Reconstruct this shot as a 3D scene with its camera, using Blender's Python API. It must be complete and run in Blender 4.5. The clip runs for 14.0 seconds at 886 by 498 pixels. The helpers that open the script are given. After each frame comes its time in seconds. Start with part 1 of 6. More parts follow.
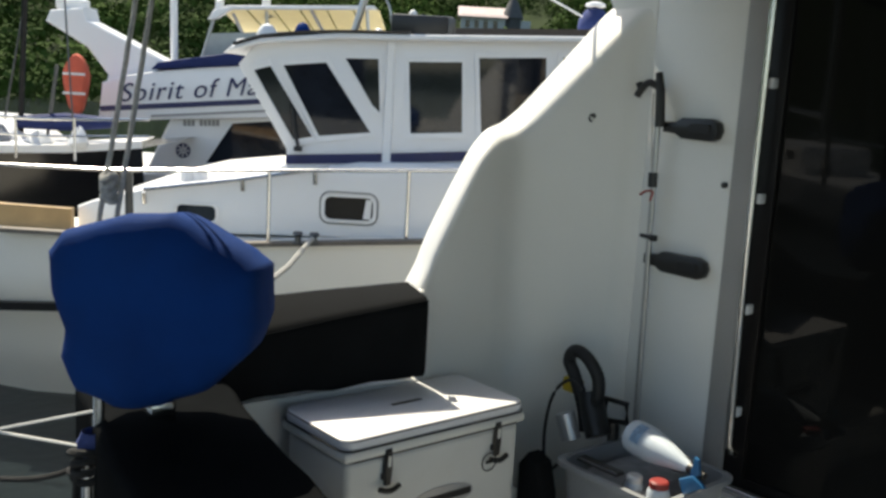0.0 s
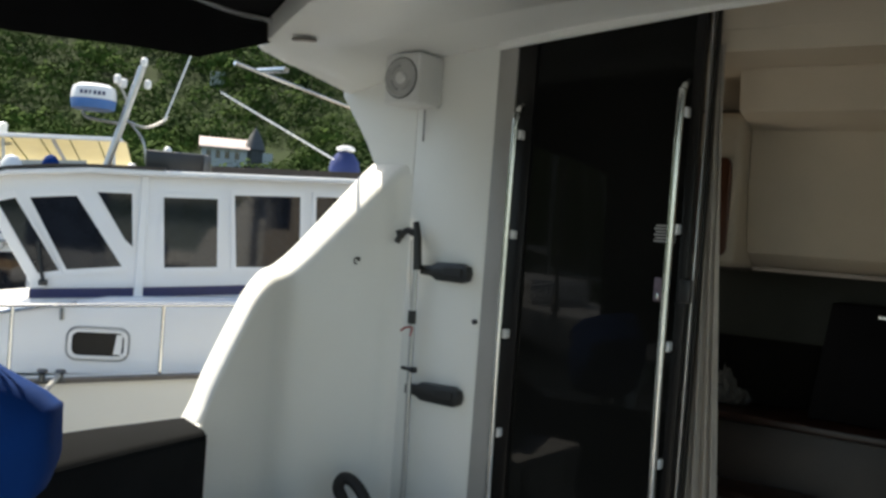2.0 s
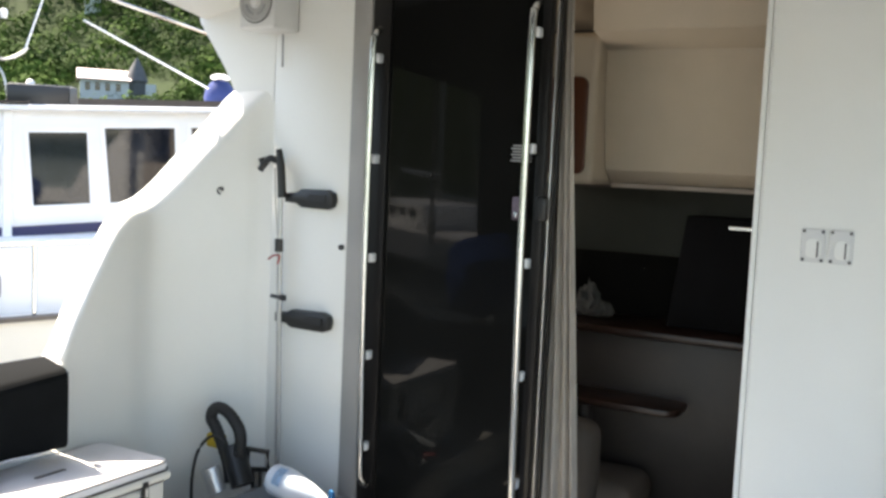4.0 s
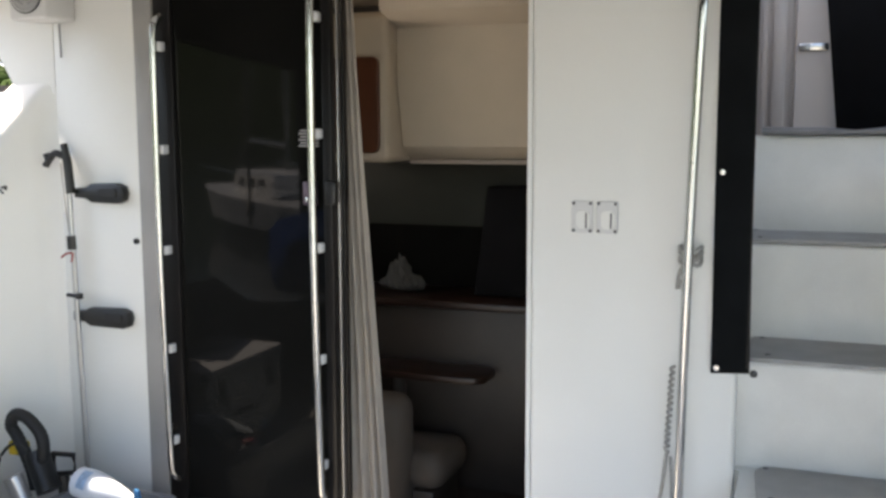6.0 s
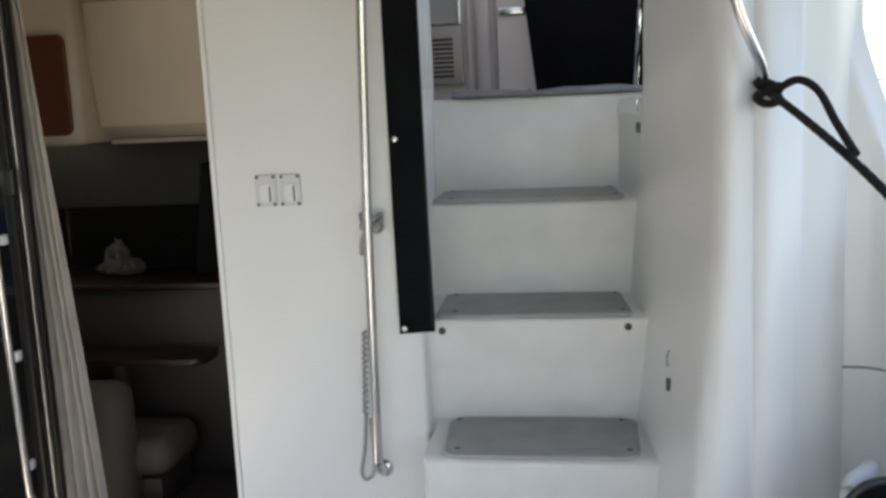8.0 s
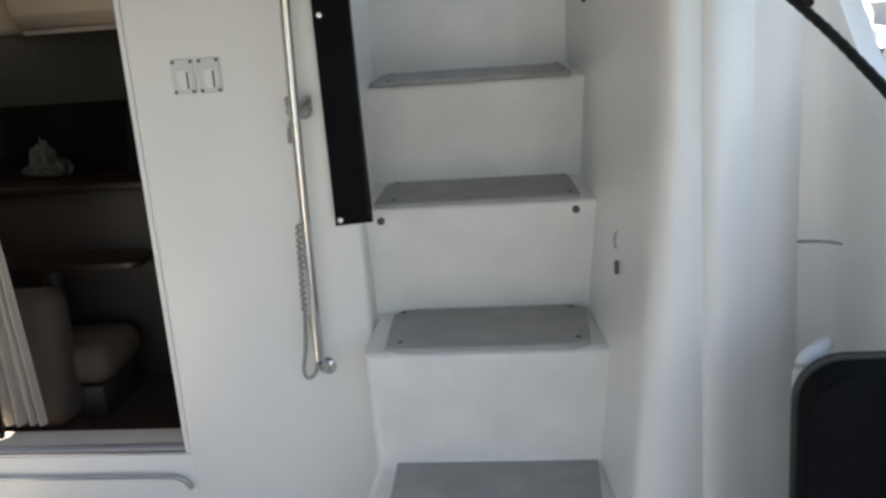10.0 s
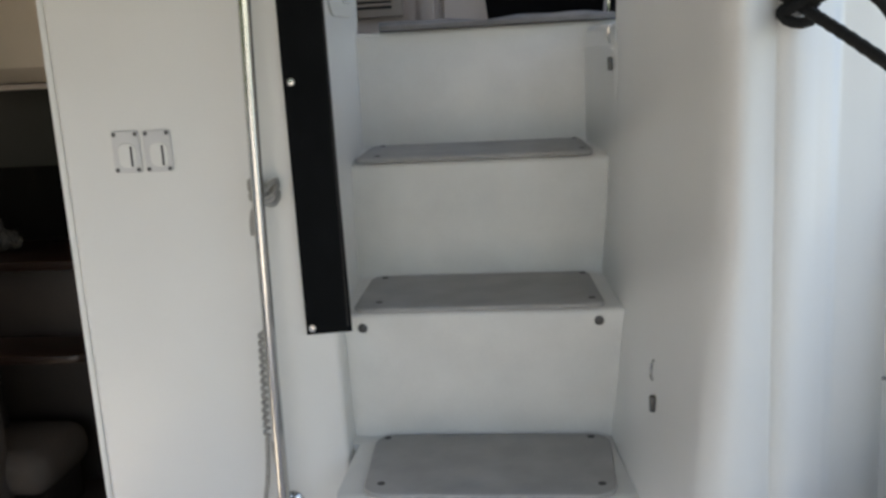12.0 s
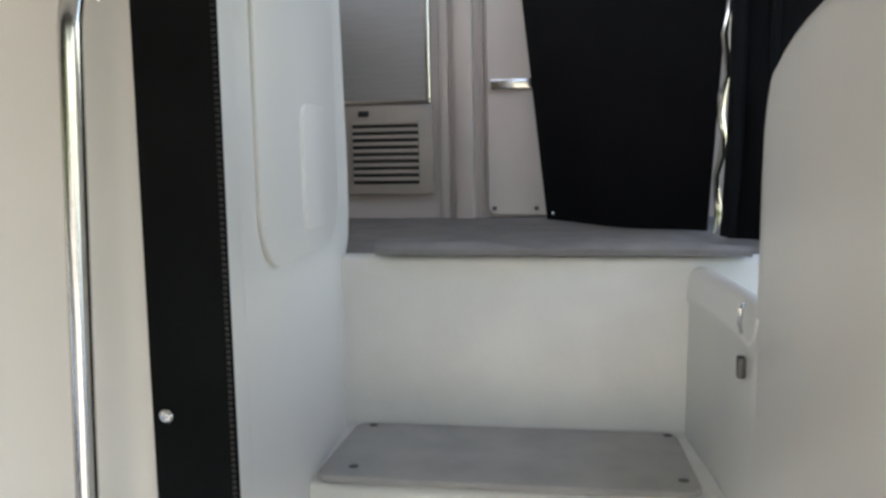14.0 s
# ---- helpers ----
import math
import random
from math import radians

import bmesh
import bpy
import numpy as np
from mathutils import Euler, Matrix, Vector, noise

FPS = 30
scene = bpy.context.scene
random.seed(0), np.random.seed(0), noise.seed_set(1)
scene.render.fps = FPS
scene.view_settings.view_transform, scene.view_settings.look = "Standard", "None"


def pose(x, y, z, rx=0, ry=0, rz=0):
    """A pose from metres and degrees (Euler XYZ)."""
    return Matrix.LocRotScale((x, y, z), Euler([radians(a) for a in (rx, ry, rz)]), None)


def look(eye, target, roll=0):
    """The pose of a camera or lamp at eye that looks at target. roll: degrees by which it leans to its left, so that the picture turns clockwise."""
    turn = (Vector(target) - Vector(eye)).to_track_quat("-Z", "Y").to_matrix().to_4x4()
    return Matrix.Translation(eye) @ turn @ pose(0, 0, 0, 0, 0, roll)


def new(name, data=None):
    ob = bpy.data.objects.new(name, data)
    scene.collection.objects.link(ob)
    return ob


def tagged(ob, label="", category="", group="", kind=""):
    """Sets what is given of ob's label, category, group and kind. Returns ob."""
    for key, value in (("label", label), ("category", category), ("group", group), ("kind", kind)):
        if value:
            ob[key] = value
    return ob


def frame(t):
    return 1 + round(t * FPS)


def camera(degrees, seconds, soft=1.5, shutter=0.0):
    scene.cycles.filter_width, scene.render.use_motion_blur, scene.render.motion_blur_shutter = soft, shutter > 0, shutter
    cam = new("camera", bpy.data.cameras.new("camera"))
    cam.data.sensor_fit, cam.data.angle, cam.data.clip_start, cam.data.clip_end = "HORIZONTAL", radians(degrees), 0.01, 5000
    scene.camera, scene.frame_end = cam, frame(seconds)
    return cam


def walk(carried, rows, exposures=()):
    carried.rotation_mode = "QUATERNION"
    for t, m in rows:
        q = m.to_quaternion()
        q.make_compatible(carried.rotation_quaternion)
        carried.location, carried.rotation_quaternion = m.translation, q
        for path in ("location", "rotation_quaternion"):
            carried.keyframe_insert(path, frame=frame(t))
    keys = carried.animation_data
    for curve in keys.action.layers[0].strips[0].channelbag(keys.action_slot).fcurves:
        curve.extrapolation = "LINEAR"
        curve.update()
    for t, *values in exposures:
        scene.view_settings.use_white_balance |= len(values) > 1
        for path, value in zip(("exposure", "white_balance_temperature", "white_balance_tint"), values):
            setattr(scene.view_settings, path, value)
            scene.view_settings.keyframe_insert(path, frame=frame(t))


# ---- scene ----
cam = camera(49.1, 14.0, soft=2.9)
PATH = [
    (0, (-0.003, 0.154, 1.549), (-1.509, 1.426, 1.21), 3.2),
    (0.5, (0.091, 0.134, 1.606), (-1.397, 1.451, 1.377), 3.1),
    (1, (0.12, 0.049, 1.614), (-1.249, 1.503, 1.511), 3.5),
    (1.5, (0.087, -0.057, 1.595), (-1.103, 1.548, 1.513), 3.3),
    (2, (0.112, -0.116, 1.597), (-1.039, 1.519, 1.558), 4.3),
    (4.3, (0.249, -0.06, 1.594), (-0.671, 1.706, 1.407), 2.2),
    (4.5, (0.268, -0.05, 1.588), (-0.625, 1.729, 1.4), 2.0),
    (5, (0.321, -0.032, 1.584), (-0.509, 1.777, 1.387), 1.3),
    (5.5, (0.397, -0.012, 1.638), (-0.368, 1.821, 1.413), 0.4),
    (6, (0.444, 0.001, 1.671), (-0.257, 1.857, 1.424), -0.2),
    (6.5, (0.532, 0.049, 1.711), (-0.105, 1.923, 1.427), -1.0),
    (7, (0.626, 0.053, 1.695), (0.066, 1.95, 1.395), -1.3),
    (7.5, (0.732, 0.058, 1.678), (0.311, 1.991, 1.384), -2.1),
    (8, (0.764, 0.067, 1.685), (0.462, 2.017, 1.358), -2.7),
    (8.5, (0.816, 0.093, 1.68), (0.557, 2.036, 1.281), -3.3),
    (9, (0.834, 0.119, 1.619), (0.583, 2.044, 1.14), -4.7),
    (9.2, (0.823, 0.139, 1.615), (0.598, 2.052, 1.077), -4.7),
    (11.5, (0.824, 0.498, 1.619), (0.532, 2.418, 1.141), -3.7),
    (12, (0.786, 0.721, 1.638), (0.543, 2.657, 1.199), -3.3),
    (12.5, (0.698, 1.167, 1.673), (0.583, 3.104, 1.188), -4.1),
    (13, (0.711, 1.351, 1.803), (0.579, 3.313, 1.441), -3.3),
    (13.5, (0.787, 1.551, 1.858), (0.567, 3.52, 1.579), -3.5),
    (14, (0.753, 1.743, 1.873), (0.385, 3.695, 1.638), -1.2),
]
EXPOSURES = [(0, 1.02, 7400, 6), (1.5, 1.14, 7400, 6), (2.0, 1.3, 7400, 6), (4.3, 2.5, 7550, 12), (7.0, 2.45, 7850, 16), (9.2, 2.1, 8050, 15), (11.3, 2.12, 8200, 16), (12.5, 2.2, 8200, 16), (13.0, 2.4, 8250, 16), (13.5, 2.42, 8300, 16), (14.0, 2.62, 8350, 16)]
walk(cam, [(t, look(eye, target, roll)) for t, eye, target, roll in PATH], EXPOSURES)

# ---- daylight ----
SUN_FROM = Vector((-0.58, 0.06, 0.81)).normalized()
world = bpy.data.worlds.new("sky")
scene.world = world
world.use_nodes = True
sky = world.node_tree.nodes.new("ShaderNodeTexSky")
sky.sky_type = "NISHITA"
sky.sun_disc = False
sky.sun_elevation = math.asin(SUN_FROM.z)
sky.sun_rotation = math.atan2(SUN_FROM.x, SUN_FROM.y)
sky.altitude, sky.air_density, sky.dust_density = 0, 1.0, 1.2
world.node_tree.links.new(sky.outputs[0], world.node_tree.nodes["Background"].inputs[0])
world.node_tree.nodes["Background"].inputs[1].default_value = 0.12
sun_data = bpy.data.lights.new("sun", "SUN")
sun_data.energy, sun_data.angle, sun_data.color = 4.0, radians(0.5), (1.0, 0.95, 0.87)
sun = new("sun", sun_data)
sun.matrix_world = look(SUN_FROM * 50, (0, 0, 0))


# ---- materials ----
def material(name, color, rough=0.5, metal=0.0, vary=0.12, scale=8.0, grain=180.0, bump=0.05, spec=0.5, coat=0.0, second=None, stretch=(1, 1, 1)):
    """A surface with broad blotches and fine grain; second: the colour of the blotches."""
    m = bpy.data.materials.new(name)
    m.use_nodes = True
    nt = m.node_tree
    b = nt.nodes["Principled BSDF"]
    b.inputs["Roughness"].default_value, b.inputs["Metallic"].default_value = rough, metal
    b.inputs["Specular IOR Level"].default_value, b.inputs["Coat Weight"].default_value = spec, coat
    co = nt.nodes.new("ShaderNodeTexCoord")
    mp = nt.nodes.new("ShaderNodeMapping")
    mp.inputs["Scale"].default_value = stretch
    nt.links.new(co.outputs["Object"], mp.inputs[0])
    big, fine = nt.nodes.new("ShaderNodeTexNoise"), nt.nodes.new("ShaderNodeTexNoise")
    big.inputs["Scale"].default_value, big.inputs["Detail"].default_value = scale, 4
    fine.inputs["Scale"].default_value, fine.inputs["Detail"].default_value = grain, 3
    nt.links.new(mp.outputs[0], big.inputs[0])
    nt.links.new(mp.outputs[0], fine.inputs[0])
    ramp = nt.nodes.new("ShaderNodeValToRGB")
    ramp.color_ramp.elements[0].position, ramp.color_ramp.elements[1].position = 0.2, 0.8
    ramp.color_ramp.interpolation = "EASE"
    dark = second or [c * (1 - vary) for c in color]
    ramp.color_ramp.elements[0].color, ramp.color_ramp.elements[1].color = (*dark, 1), (*color, 1)
    nt.links.new(big.outputs[0], ramp.inputs[0])
    mix = nt.nodes.new("ShaderNodeMix")
    mix.data_type, mix.blend_type = "RGBA", "SOFT_LIGHT"
    mix.inputs[0].default_value = min(1.0, vary)
    nt.links.new(ramp.outputs[0], mix.inputs[6])
    nt.links.new(fine.outputs[0], mix.inputs[7])
    nt.links.new(mix.outputs[2], b.inputs["Base Color"])
    rr = nt.nodes.new("ShaderNodeMapRange")
    rr.inputs[3].default_value, rr.inputs[4].default_value = max(0.02, rough * 0.88), min(1.0, rough * 1.12)
    nt.links.new(big.outputs[0], rr.inputs[0])
    nt.links.new(rr.outputs[0], b.inputs["Roughness"])
    if bump:
        bp = nt.nodes.new("ShaderNodeBump")
        bp.inputs["Strength"].default_value, bp.inputs["Distance"].default_value = bump, 0.004
        nt.links.new(fine.outputs[0], bp.inputs["Height"])
        nt.links.new(bp.outputs[0], b.inputs["Normal"])
    return m


GEL = material("white gelcoat", (0.80, 0.80, 0.77), 0.34, vary=0.06, scale=1.8, bump=0.025)
GEL_WORN = material("chalky white gelcoat", (0.78, 0.78, 0.75), 0.42, vary=0.13, scale=6, bump=0.03)
HULL = material("cream painted hull", (0.78, 0.76, 0.70), 0.3, vary=0.05, scale=1.2, bump=0.01)
BOAT_WHITE = material("white boat paint", (0.82, 0.82, 0.82), 0.3, vary=0.04, scale=1.5, bump=0.01)
NAVY = material("navy stripe", (0.012, 0.018, 0.09), 0.35, vary=0.2)
STEEL = material("polished stainless steel", (0.64, 0.64, 0.63), 0.2, 1.0, vary=0.08, bump=0.01)
BLACK_VINYL = material("black vinyl", (0.0105, 0.0115, 0.0125), 0.8, vary=0.3, grain=400, bump=0.15, spec=0.03)
BLACK_CANVAS = material("black canvas", (0.010, 0.010, 0.011), 0.9, vary=0.3, grain=900, bump=0.3, spec=0.05)
SEAT_BLACK = material("black seat cloth", (0.0085, 0.0095, 0.0105), 0.95, vary=0.3, grain=700, bump=0.3, spec=0.005)
BLUE_CANVAS = material("blue canvas", (0.0015, 0.034, 0.175), 0.85, vary=0.3, scale=6, grain=900, bump=0.25, spec=0.12)
RUBBER = material("black rubber", (0.014, 0.014, 0.014), 0.6, vary=0.3)
BLACK_PLASTIC = material("black plastic", (0.016, 0.016, 0.016), 0.4, vary=0.3)
TREAD = material("grey tread mat", (0.42, 0.42, 0.41), 0.85, vary=0.2, scale=12, grain=500, bump=0.5)
WATER = material("harbour water", (0.012, 0.018, 0.02), 0.12, vary=0.3, scale=0.6, grain=6, bump=1.0)
GREEN = material("hill scrub", (0.026, 0.044, 0.013), 0.9, vary=0.4, scale=0.08, grain=1.2, bump=0.6, second=(0.016, 0.026, 0.009), spec=0.08)
CREAM = material("cream headlining", (0.47, 0.405, 0.32), 0.6, vary=0.06)
# reddish wood taken near black: dimness low in the saloon, put into colour
WOOD_DIM = material("varnished cherry wood darkened for the dim saloon", (0.026, 0.012, 0.008), 0.35, vary=0.35, scale=6, stretch=(1, 1, 0.15))
REDWOOD = material("varnished reddish wood", (0.11, 0.036, 0.016), 0.35, vary=0.3, scale=6, stretch=(1, 1, 0.15))
DARK_GLASS = material("smoked glass", (0.0085, 0.0085, 0.008), 0.03, vary=0.25, scale=3, bump=0.0, spec=0.12)
DIM_PANE = material("dim greenish pane", (0.030, 0.033, 0.028), 0.4, vary=0.3, scale=3, bump=0.0, spec=0.2)
FLOOR_MAT = material("grey deck nonskid", (0.55, 0.55, 0.53), 0.6, vary=0.08, grain=250, bump=0.4)

DARK_STEEL = material("weathered screw steel", (0.12, 0.12, 0.12), 0.4, 0.8, vary=0.3)
GREY_PLASTIC = material("grey plastic", (0.32, 0.32, 0.32), 0.5, vary=0.15)
GREY_WHITE = material("pale grey plastic", (0.66, 0.66, 0.65), 0.4, vary=0.08)
SPEAKER_GREY = material("speaker grille grey", (0.45, 0.45, 0.44), 0.6, vary=0.2, grain=500, bump=0.5)
CARPET_GREY = material("grey deck carpet", (0.27, 0.265, 0.27), 0.95, vary=0.25, scale=14, grain=500, bump=0.6, spec=0.1)
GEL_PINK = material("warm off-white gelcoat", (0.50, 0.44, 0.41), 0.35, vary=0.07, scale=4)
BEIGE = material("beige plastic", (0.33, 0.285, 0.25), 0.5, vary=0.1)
# white return beside the door; its grey is shade put into the colour
RETURN_SHADED = material("shaded white door return", (0.33, 0.32, 0.305), 0.5, vary=0.15, scale=5)
BRUSHED = material("brushed aluminium sheet", (0.33, 0.32, 0.315), 0.45, 0.6, vary=0.12, stretch=(1, 1, 20))
ALU = material("anodised aluminium", (0.5, 0.5, 0.5), 0.35, 0.9, vary=0.15)
FRAME_BLACK = material("dark bronze door frame", (0.010, 0.009, 0.009), 0.35, vary=0.3, spec=0.25)
PURPLE_GREY = material("worn lock metal", (0.16, 0.12, 0.15), 0.45, 0.4, vary=0.25, scale=60)
STICKER = material("pale sticker print", (0.40, 0.40, 0.40), 0.6, vary=0.2)
CLIP = material("clear plastic clip", (0.75, 0.76, 0.78), 0.15, vary=0.08, coat=0.5)
CURTAIN = material("beige curtain cloth", (0.42, 0.375, 0.325), 0.9, vary=0.15, scale=14, grain=700, bump=0.3)
CARPET = material("dark brown carpet", (0.05, 0.035, 0.028), 0.95, vary=0.3, grain=500, bump=0.6)
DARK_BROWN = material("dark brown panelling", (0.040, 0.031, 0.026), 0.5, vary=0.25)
# white paper; the saloon's shade is put into this dark grey
PAPER_DIM = material("white paper darkened for the dim saloon", (0.08, 0.08, 0.077), 0.8, vary=0.06)
# beige cloth with the low saloon's dimness put into its colour
UPHOLSTERY_DIM = material("beige upholstery darkened for the dim saloon", (0.10, 0.083, 0.07), 0.85, vary=0.12, grain=600, bump=0.3)
ROPE_GREY = material("weathered grey rope", (0.46, 0.45, 0.42), 0.9, vary=0.35, scale=90, grain=600, bump=0.7)
WHITE_ROPE = material("white rope", (0.68, 0.67, 0.64), 0.9, vary=0.2, scale=90, grain=600, bump=0.6)
BLACK_ROPE = material("black rope", (0.012, 0.012, 0.012), 0.85, vary=0.4, scale=90, grain=600, bump=0.9)
ZIP = material("dark zip teeth", (0.03, 0.03, 0.03), 0.4, 0.5)
RED = material("faded red plastic", (0.30, 0.03, 0.025), 0.5, vary=0.2)
TUB_PLASTIC = material("cloudy grey plastic", (0.27, 0.285, 0.30), 0.4, vary=0.12, scale=10)
GREY_CLOTH = material("grey cloth", (0.26, 0.27, 0.29), 0.9, vary=0.35, scale=25)
SILVER = material("silver plastic", (0.5, 0.5, 0.5), 0.3, 0.5, vary=0.1)
YELLOW = material("yellow sponge", (0.65, 0.45, 0.03), 0.8, vary=0.25, grain=300, bump=0.6)
MILKY = material("milky white plastic", (0.56, 0.63, 0.70), 0.35, vary=0.06)
LABEL_BLUE = material("faded blue print", (0.26, 0.42, 0.62), 0.6, vary=0.5, scale=70)
BLUE_PLASTIC = material("bright blue plastic", (0.02, 0.13, 0.30), 0.4, vary=0.2)
COOLER_WHITE = material("white rotomoulded plastic", (0.74, 0.74, 0.70), 0.5, vary=0.06, grain=300, bump=0.2)
COOLER_PAD = material("white vinyl pad", (0.80, 0.80, 0.82), 0.45, vary=0.05, grain=400, bump=0.15)
NAVY_CLOTH = material("navy cloth", (0.02, 0.04, 0.16), 0.85, vary=0.3)

LEAVES = material("tree foliage", (0.066, 0.110, 0.022), 0.85, vary=0.5, scale=0.10, grain=0.9, bump=0.0, second=(0.017, 0.034, 0.009), spec=0.05)
BOAT_GLASS = material("tinted boat window", (0.014, 0.018, 0.026), 0.05, vary=0.5, scale=2.5, bump=0.0)
GREY_TEAK = material("weathered teak", (0.16, 0.14, 0.12), 0.7, vary=0.3)
PALE_WOOD = material("varnished pale wood", (0.52, 0.34, 0.16), 0.4, vary=0.25, scale=5)
RADAR_BLUE = material("blue plastic dome", (0.05, 0.16, 0.42), 0.4, vary=0.1)
HOUSE_GREY = material("pale grey render", (0.42, 0.45, 0.46), 0.8, vary=0.12, scale=0.8, grain=6)
HOUSE_ROOF = material("faded pink roof", (0.55, 0.44, 0.42), 0.7, vary=0.15, scale=0.8, grain=6)
HOUSE_DARK = material("dark shingles", (0.07, 0.075, 0.08), 0.8, vary=0.3, scale=2, grain=10)
BLUE_DARK = material("dark blue canvas", (0.010, 0.022, 0.11), 0.85, vary=0.3)
YELLOW_CANVAS = material("cream canopy canvas", (0.74, 0.68, 0.48), 0.8, vary=0.15)
tree = YELLOW_CANVAS.node_tree
thin, blend = tree.nodes.new("ShaderNodeBsdfTranslucent"), tree.nodes.new("ShaderNodeMixShader")
thin.inputs[0].default_value, blend.inputs[0].default_value = (0.74, 0.69, 0.52, 1), 0.5
tree.links.new(tree.nodes["Principled BSDF"].outputs[0], blend.inputs[1])
tree.links.new(thin.outputs[0], blend.inputs[2])
tree.links.new(blend.outputs[0], tree.nodes["Material Output"].inputs[0])
CLEAR_VINYL = material("cloudy clear vinyl", (0.40, 0.43, 0.42), 0.2, vary=0.3, scale=3)
ORANGE = material("faded orange canvas", (0.62, 0.11, 0.06), 0.8, vary=0.2)
BLACK_HULL = material("glossy black hull", (0.012, 0.012, 0.014), 0.15, vary=0.2)

# ---- building helpers ----
def box(bm, x0, x1, y0, y1, z0, z1, bevel=0.0, segs=2, m=None):
    made = bmesh.ops.create_cube(bm, size=1)["verts"]
    bmesh.ops.transform(bm, matrix=Matrix.LocRotScale(((x0 + x1) / 2, (y0 + y1) / 2, (z0 + z1) / 2), None, (x1 - x0, y1 - y0, z1 - z0)), verts=made)
    if bevel:
        edges = list({e for v in made for e in v.link_edges})
        made = bmesh.ops.bevel(bm, geom=edges, offset=bevel, segments=segs, profile=0.5, affect="EDGES")["verts"] + [v for v in made if v.is_valid]
        made = list(set(made))
    if m is not None:
        bmesh.ops.transform(bm, matrix=m, verts=made)
    return made


def prism(bm, outline, a, b, axis="y", bevel=0.0, segs=2, m=None):
    """An outline of (u, v) pairs, pushed from a to b along an axis: y takes (x, z), x takes (y, z), z takes (x, y)."""
    put = {"y": lambda u, v, w: (u, w, v), "x": lambda u, v, w: (w, u, v), "z": lambda u, v, w: (u, v, w)}[axis]
    lo = [bm.verts.new(put(u, v, a)) for u, v in outline]
    hi = [bm.verts.new(put(u, v, b)) for u, v in outline]
    n = len(lo)
    faces = [bm.faces.new(lo), bm.faces.new(hi[::-1])] + [bm.faces.new((lo[i], hi[i], hi[(i + 1) % n], lo[(i + 1) % n])) for i in range(n)]
    bmesh.ops.recalc_face_normals(bm, faces=faces)
    verts = lo + hi
    if bevel:
        edges = list({e for f in faces[:2] for e in f.edges})
        verts = list(set(bmesh.ops.bevel(bm, geom=edges, offset=bevel, segments=segs, profile=0.5, affect="EDGES")["verts"] + [v for v in verts if v.is_valid]))
    if m is not None:
        bmesh.ops.transform(bm, matrix=m, verts=verts)
    return verts


def rounded(x0, x1, z0, z1, r, n=5):
    pts = []
    for cx, cz, a0 in ((x1 - r, z1 - r, 0), (x0 + r, z1 - r, 90), (x0 + r, z0 + r, 180), (x1 - r, z0 + r, 270)):
        pts += [(cx + r * math.cos(radians(a0 + 90 * i / n)), cz + r * math.sin(radians(a0 + 90 * i / n))) for i in range(n + 1)]
    return pts


def tube(bm, pts, r, n=10, close=False, taper=None):
    """A round bar along points."""
    pts = [Vector(p) for p in pts]
    rings, up = [], Vector((0.31, 0.17, 0.93))
    for i, p in enumerate(pts):
        a, b = pts[max(i - 1, 0)], pts[min(i + 1, len(pts) - 1)]
        if close:
            a, b = pts[i - 1], pts[(i + 1) % len(pts)]
        d = (b - a).normalized()
        s = d.cross(up).normalized() if abs(d.dot(up)) < 0.98 else d.cross(Vector((1, 0, 0))).normalized()
        t = d.cross(s)
        rad = r if taper is None else r * taper[i]
        rings.append([bm.verts.new(p + rad * (math.cos(6.28319 * k / n) * s + math.sin(6.28319 * k / n) * t)) for k in range(n)])
    pairs = list(zip(rings, rings[1:])) + ([(rings[-1], rings[0])] if close else [])
    for u, v in pairs:
        for k in range(n):
            bm.faces.new((u[k], u[(k + 1) % n], v[(k + 1) % n], v[k]))
    if not close:
        bm.faces.new(rings[0][::-1])
        bm.faces.new(rings[-1])
    return [v for ring in rings for v in ring]


def lathe(bm, profile, m=None, n=20):
    """A profile of (radius, height) pairs turned round z."""
    rings = [[bm.verts.new((max(r, 0.0005) * math.cos(6.28319 * k / n), max(r, 0.0005) * math.sin(6.28319 * k / n), z)) for k in range(n)] for r, z in profile]
    for u, v in zip(rings, rings[1:]):
        for k in range(n):
            bm.faces.new((u[k], u[(k + 1) % n], v[(k + 1) % n], v[k]))
    bm.faces.new(rings[0][::-1])
    bm.faces.new(rings[-1])
    verts = [v for ring in rings for v in ring]
    if m is not None:
        bmesh.ops.transform(bm, matrix=m, verts=verts)
    return verts


def curve(pts, n=6):
    """A smooth run of points through those given."""
    pts = [Vector(p) for p in pts]
    ext = [2 * pts[0] - pts[1]] + pts + [2 * pts[-1] - pts[-2]]
    out = []
    for i in range(1, len(ext) - 2):
        a, b, c, d = ext[i - 1], ext[i], ext[i + 1], ext[i + 2]
        for k in range(n):
            t = k / n
            out.append(0.5 * ((2 * b) + (c - a) * t + (2 * a - 5 * b + 4 * c - d) * t * t + (3 * b - a - 3 * c + d) * t ** 3))
    return out + [pts[-1]]


def sheet(bm, rows, thick=0.0, close=True):
    """A surface through rows of points, each row as long as the next, with a thickness."""
    grid = [[bm.verts.new(p) for p in row] for row in rows]
    faces = [bm.faces.new((a[i], a[i + 1], b[i + 1], b[i])) for a, b in zip(grid, grid[1:]) for i in range(len(a) - 1)]
    bmesh.ops.recalc_face_normals(bm, faces=faces)
    if thick:
        bmesh.ops.solidify(bm, geom=faces, thickness=thick)
    return grid


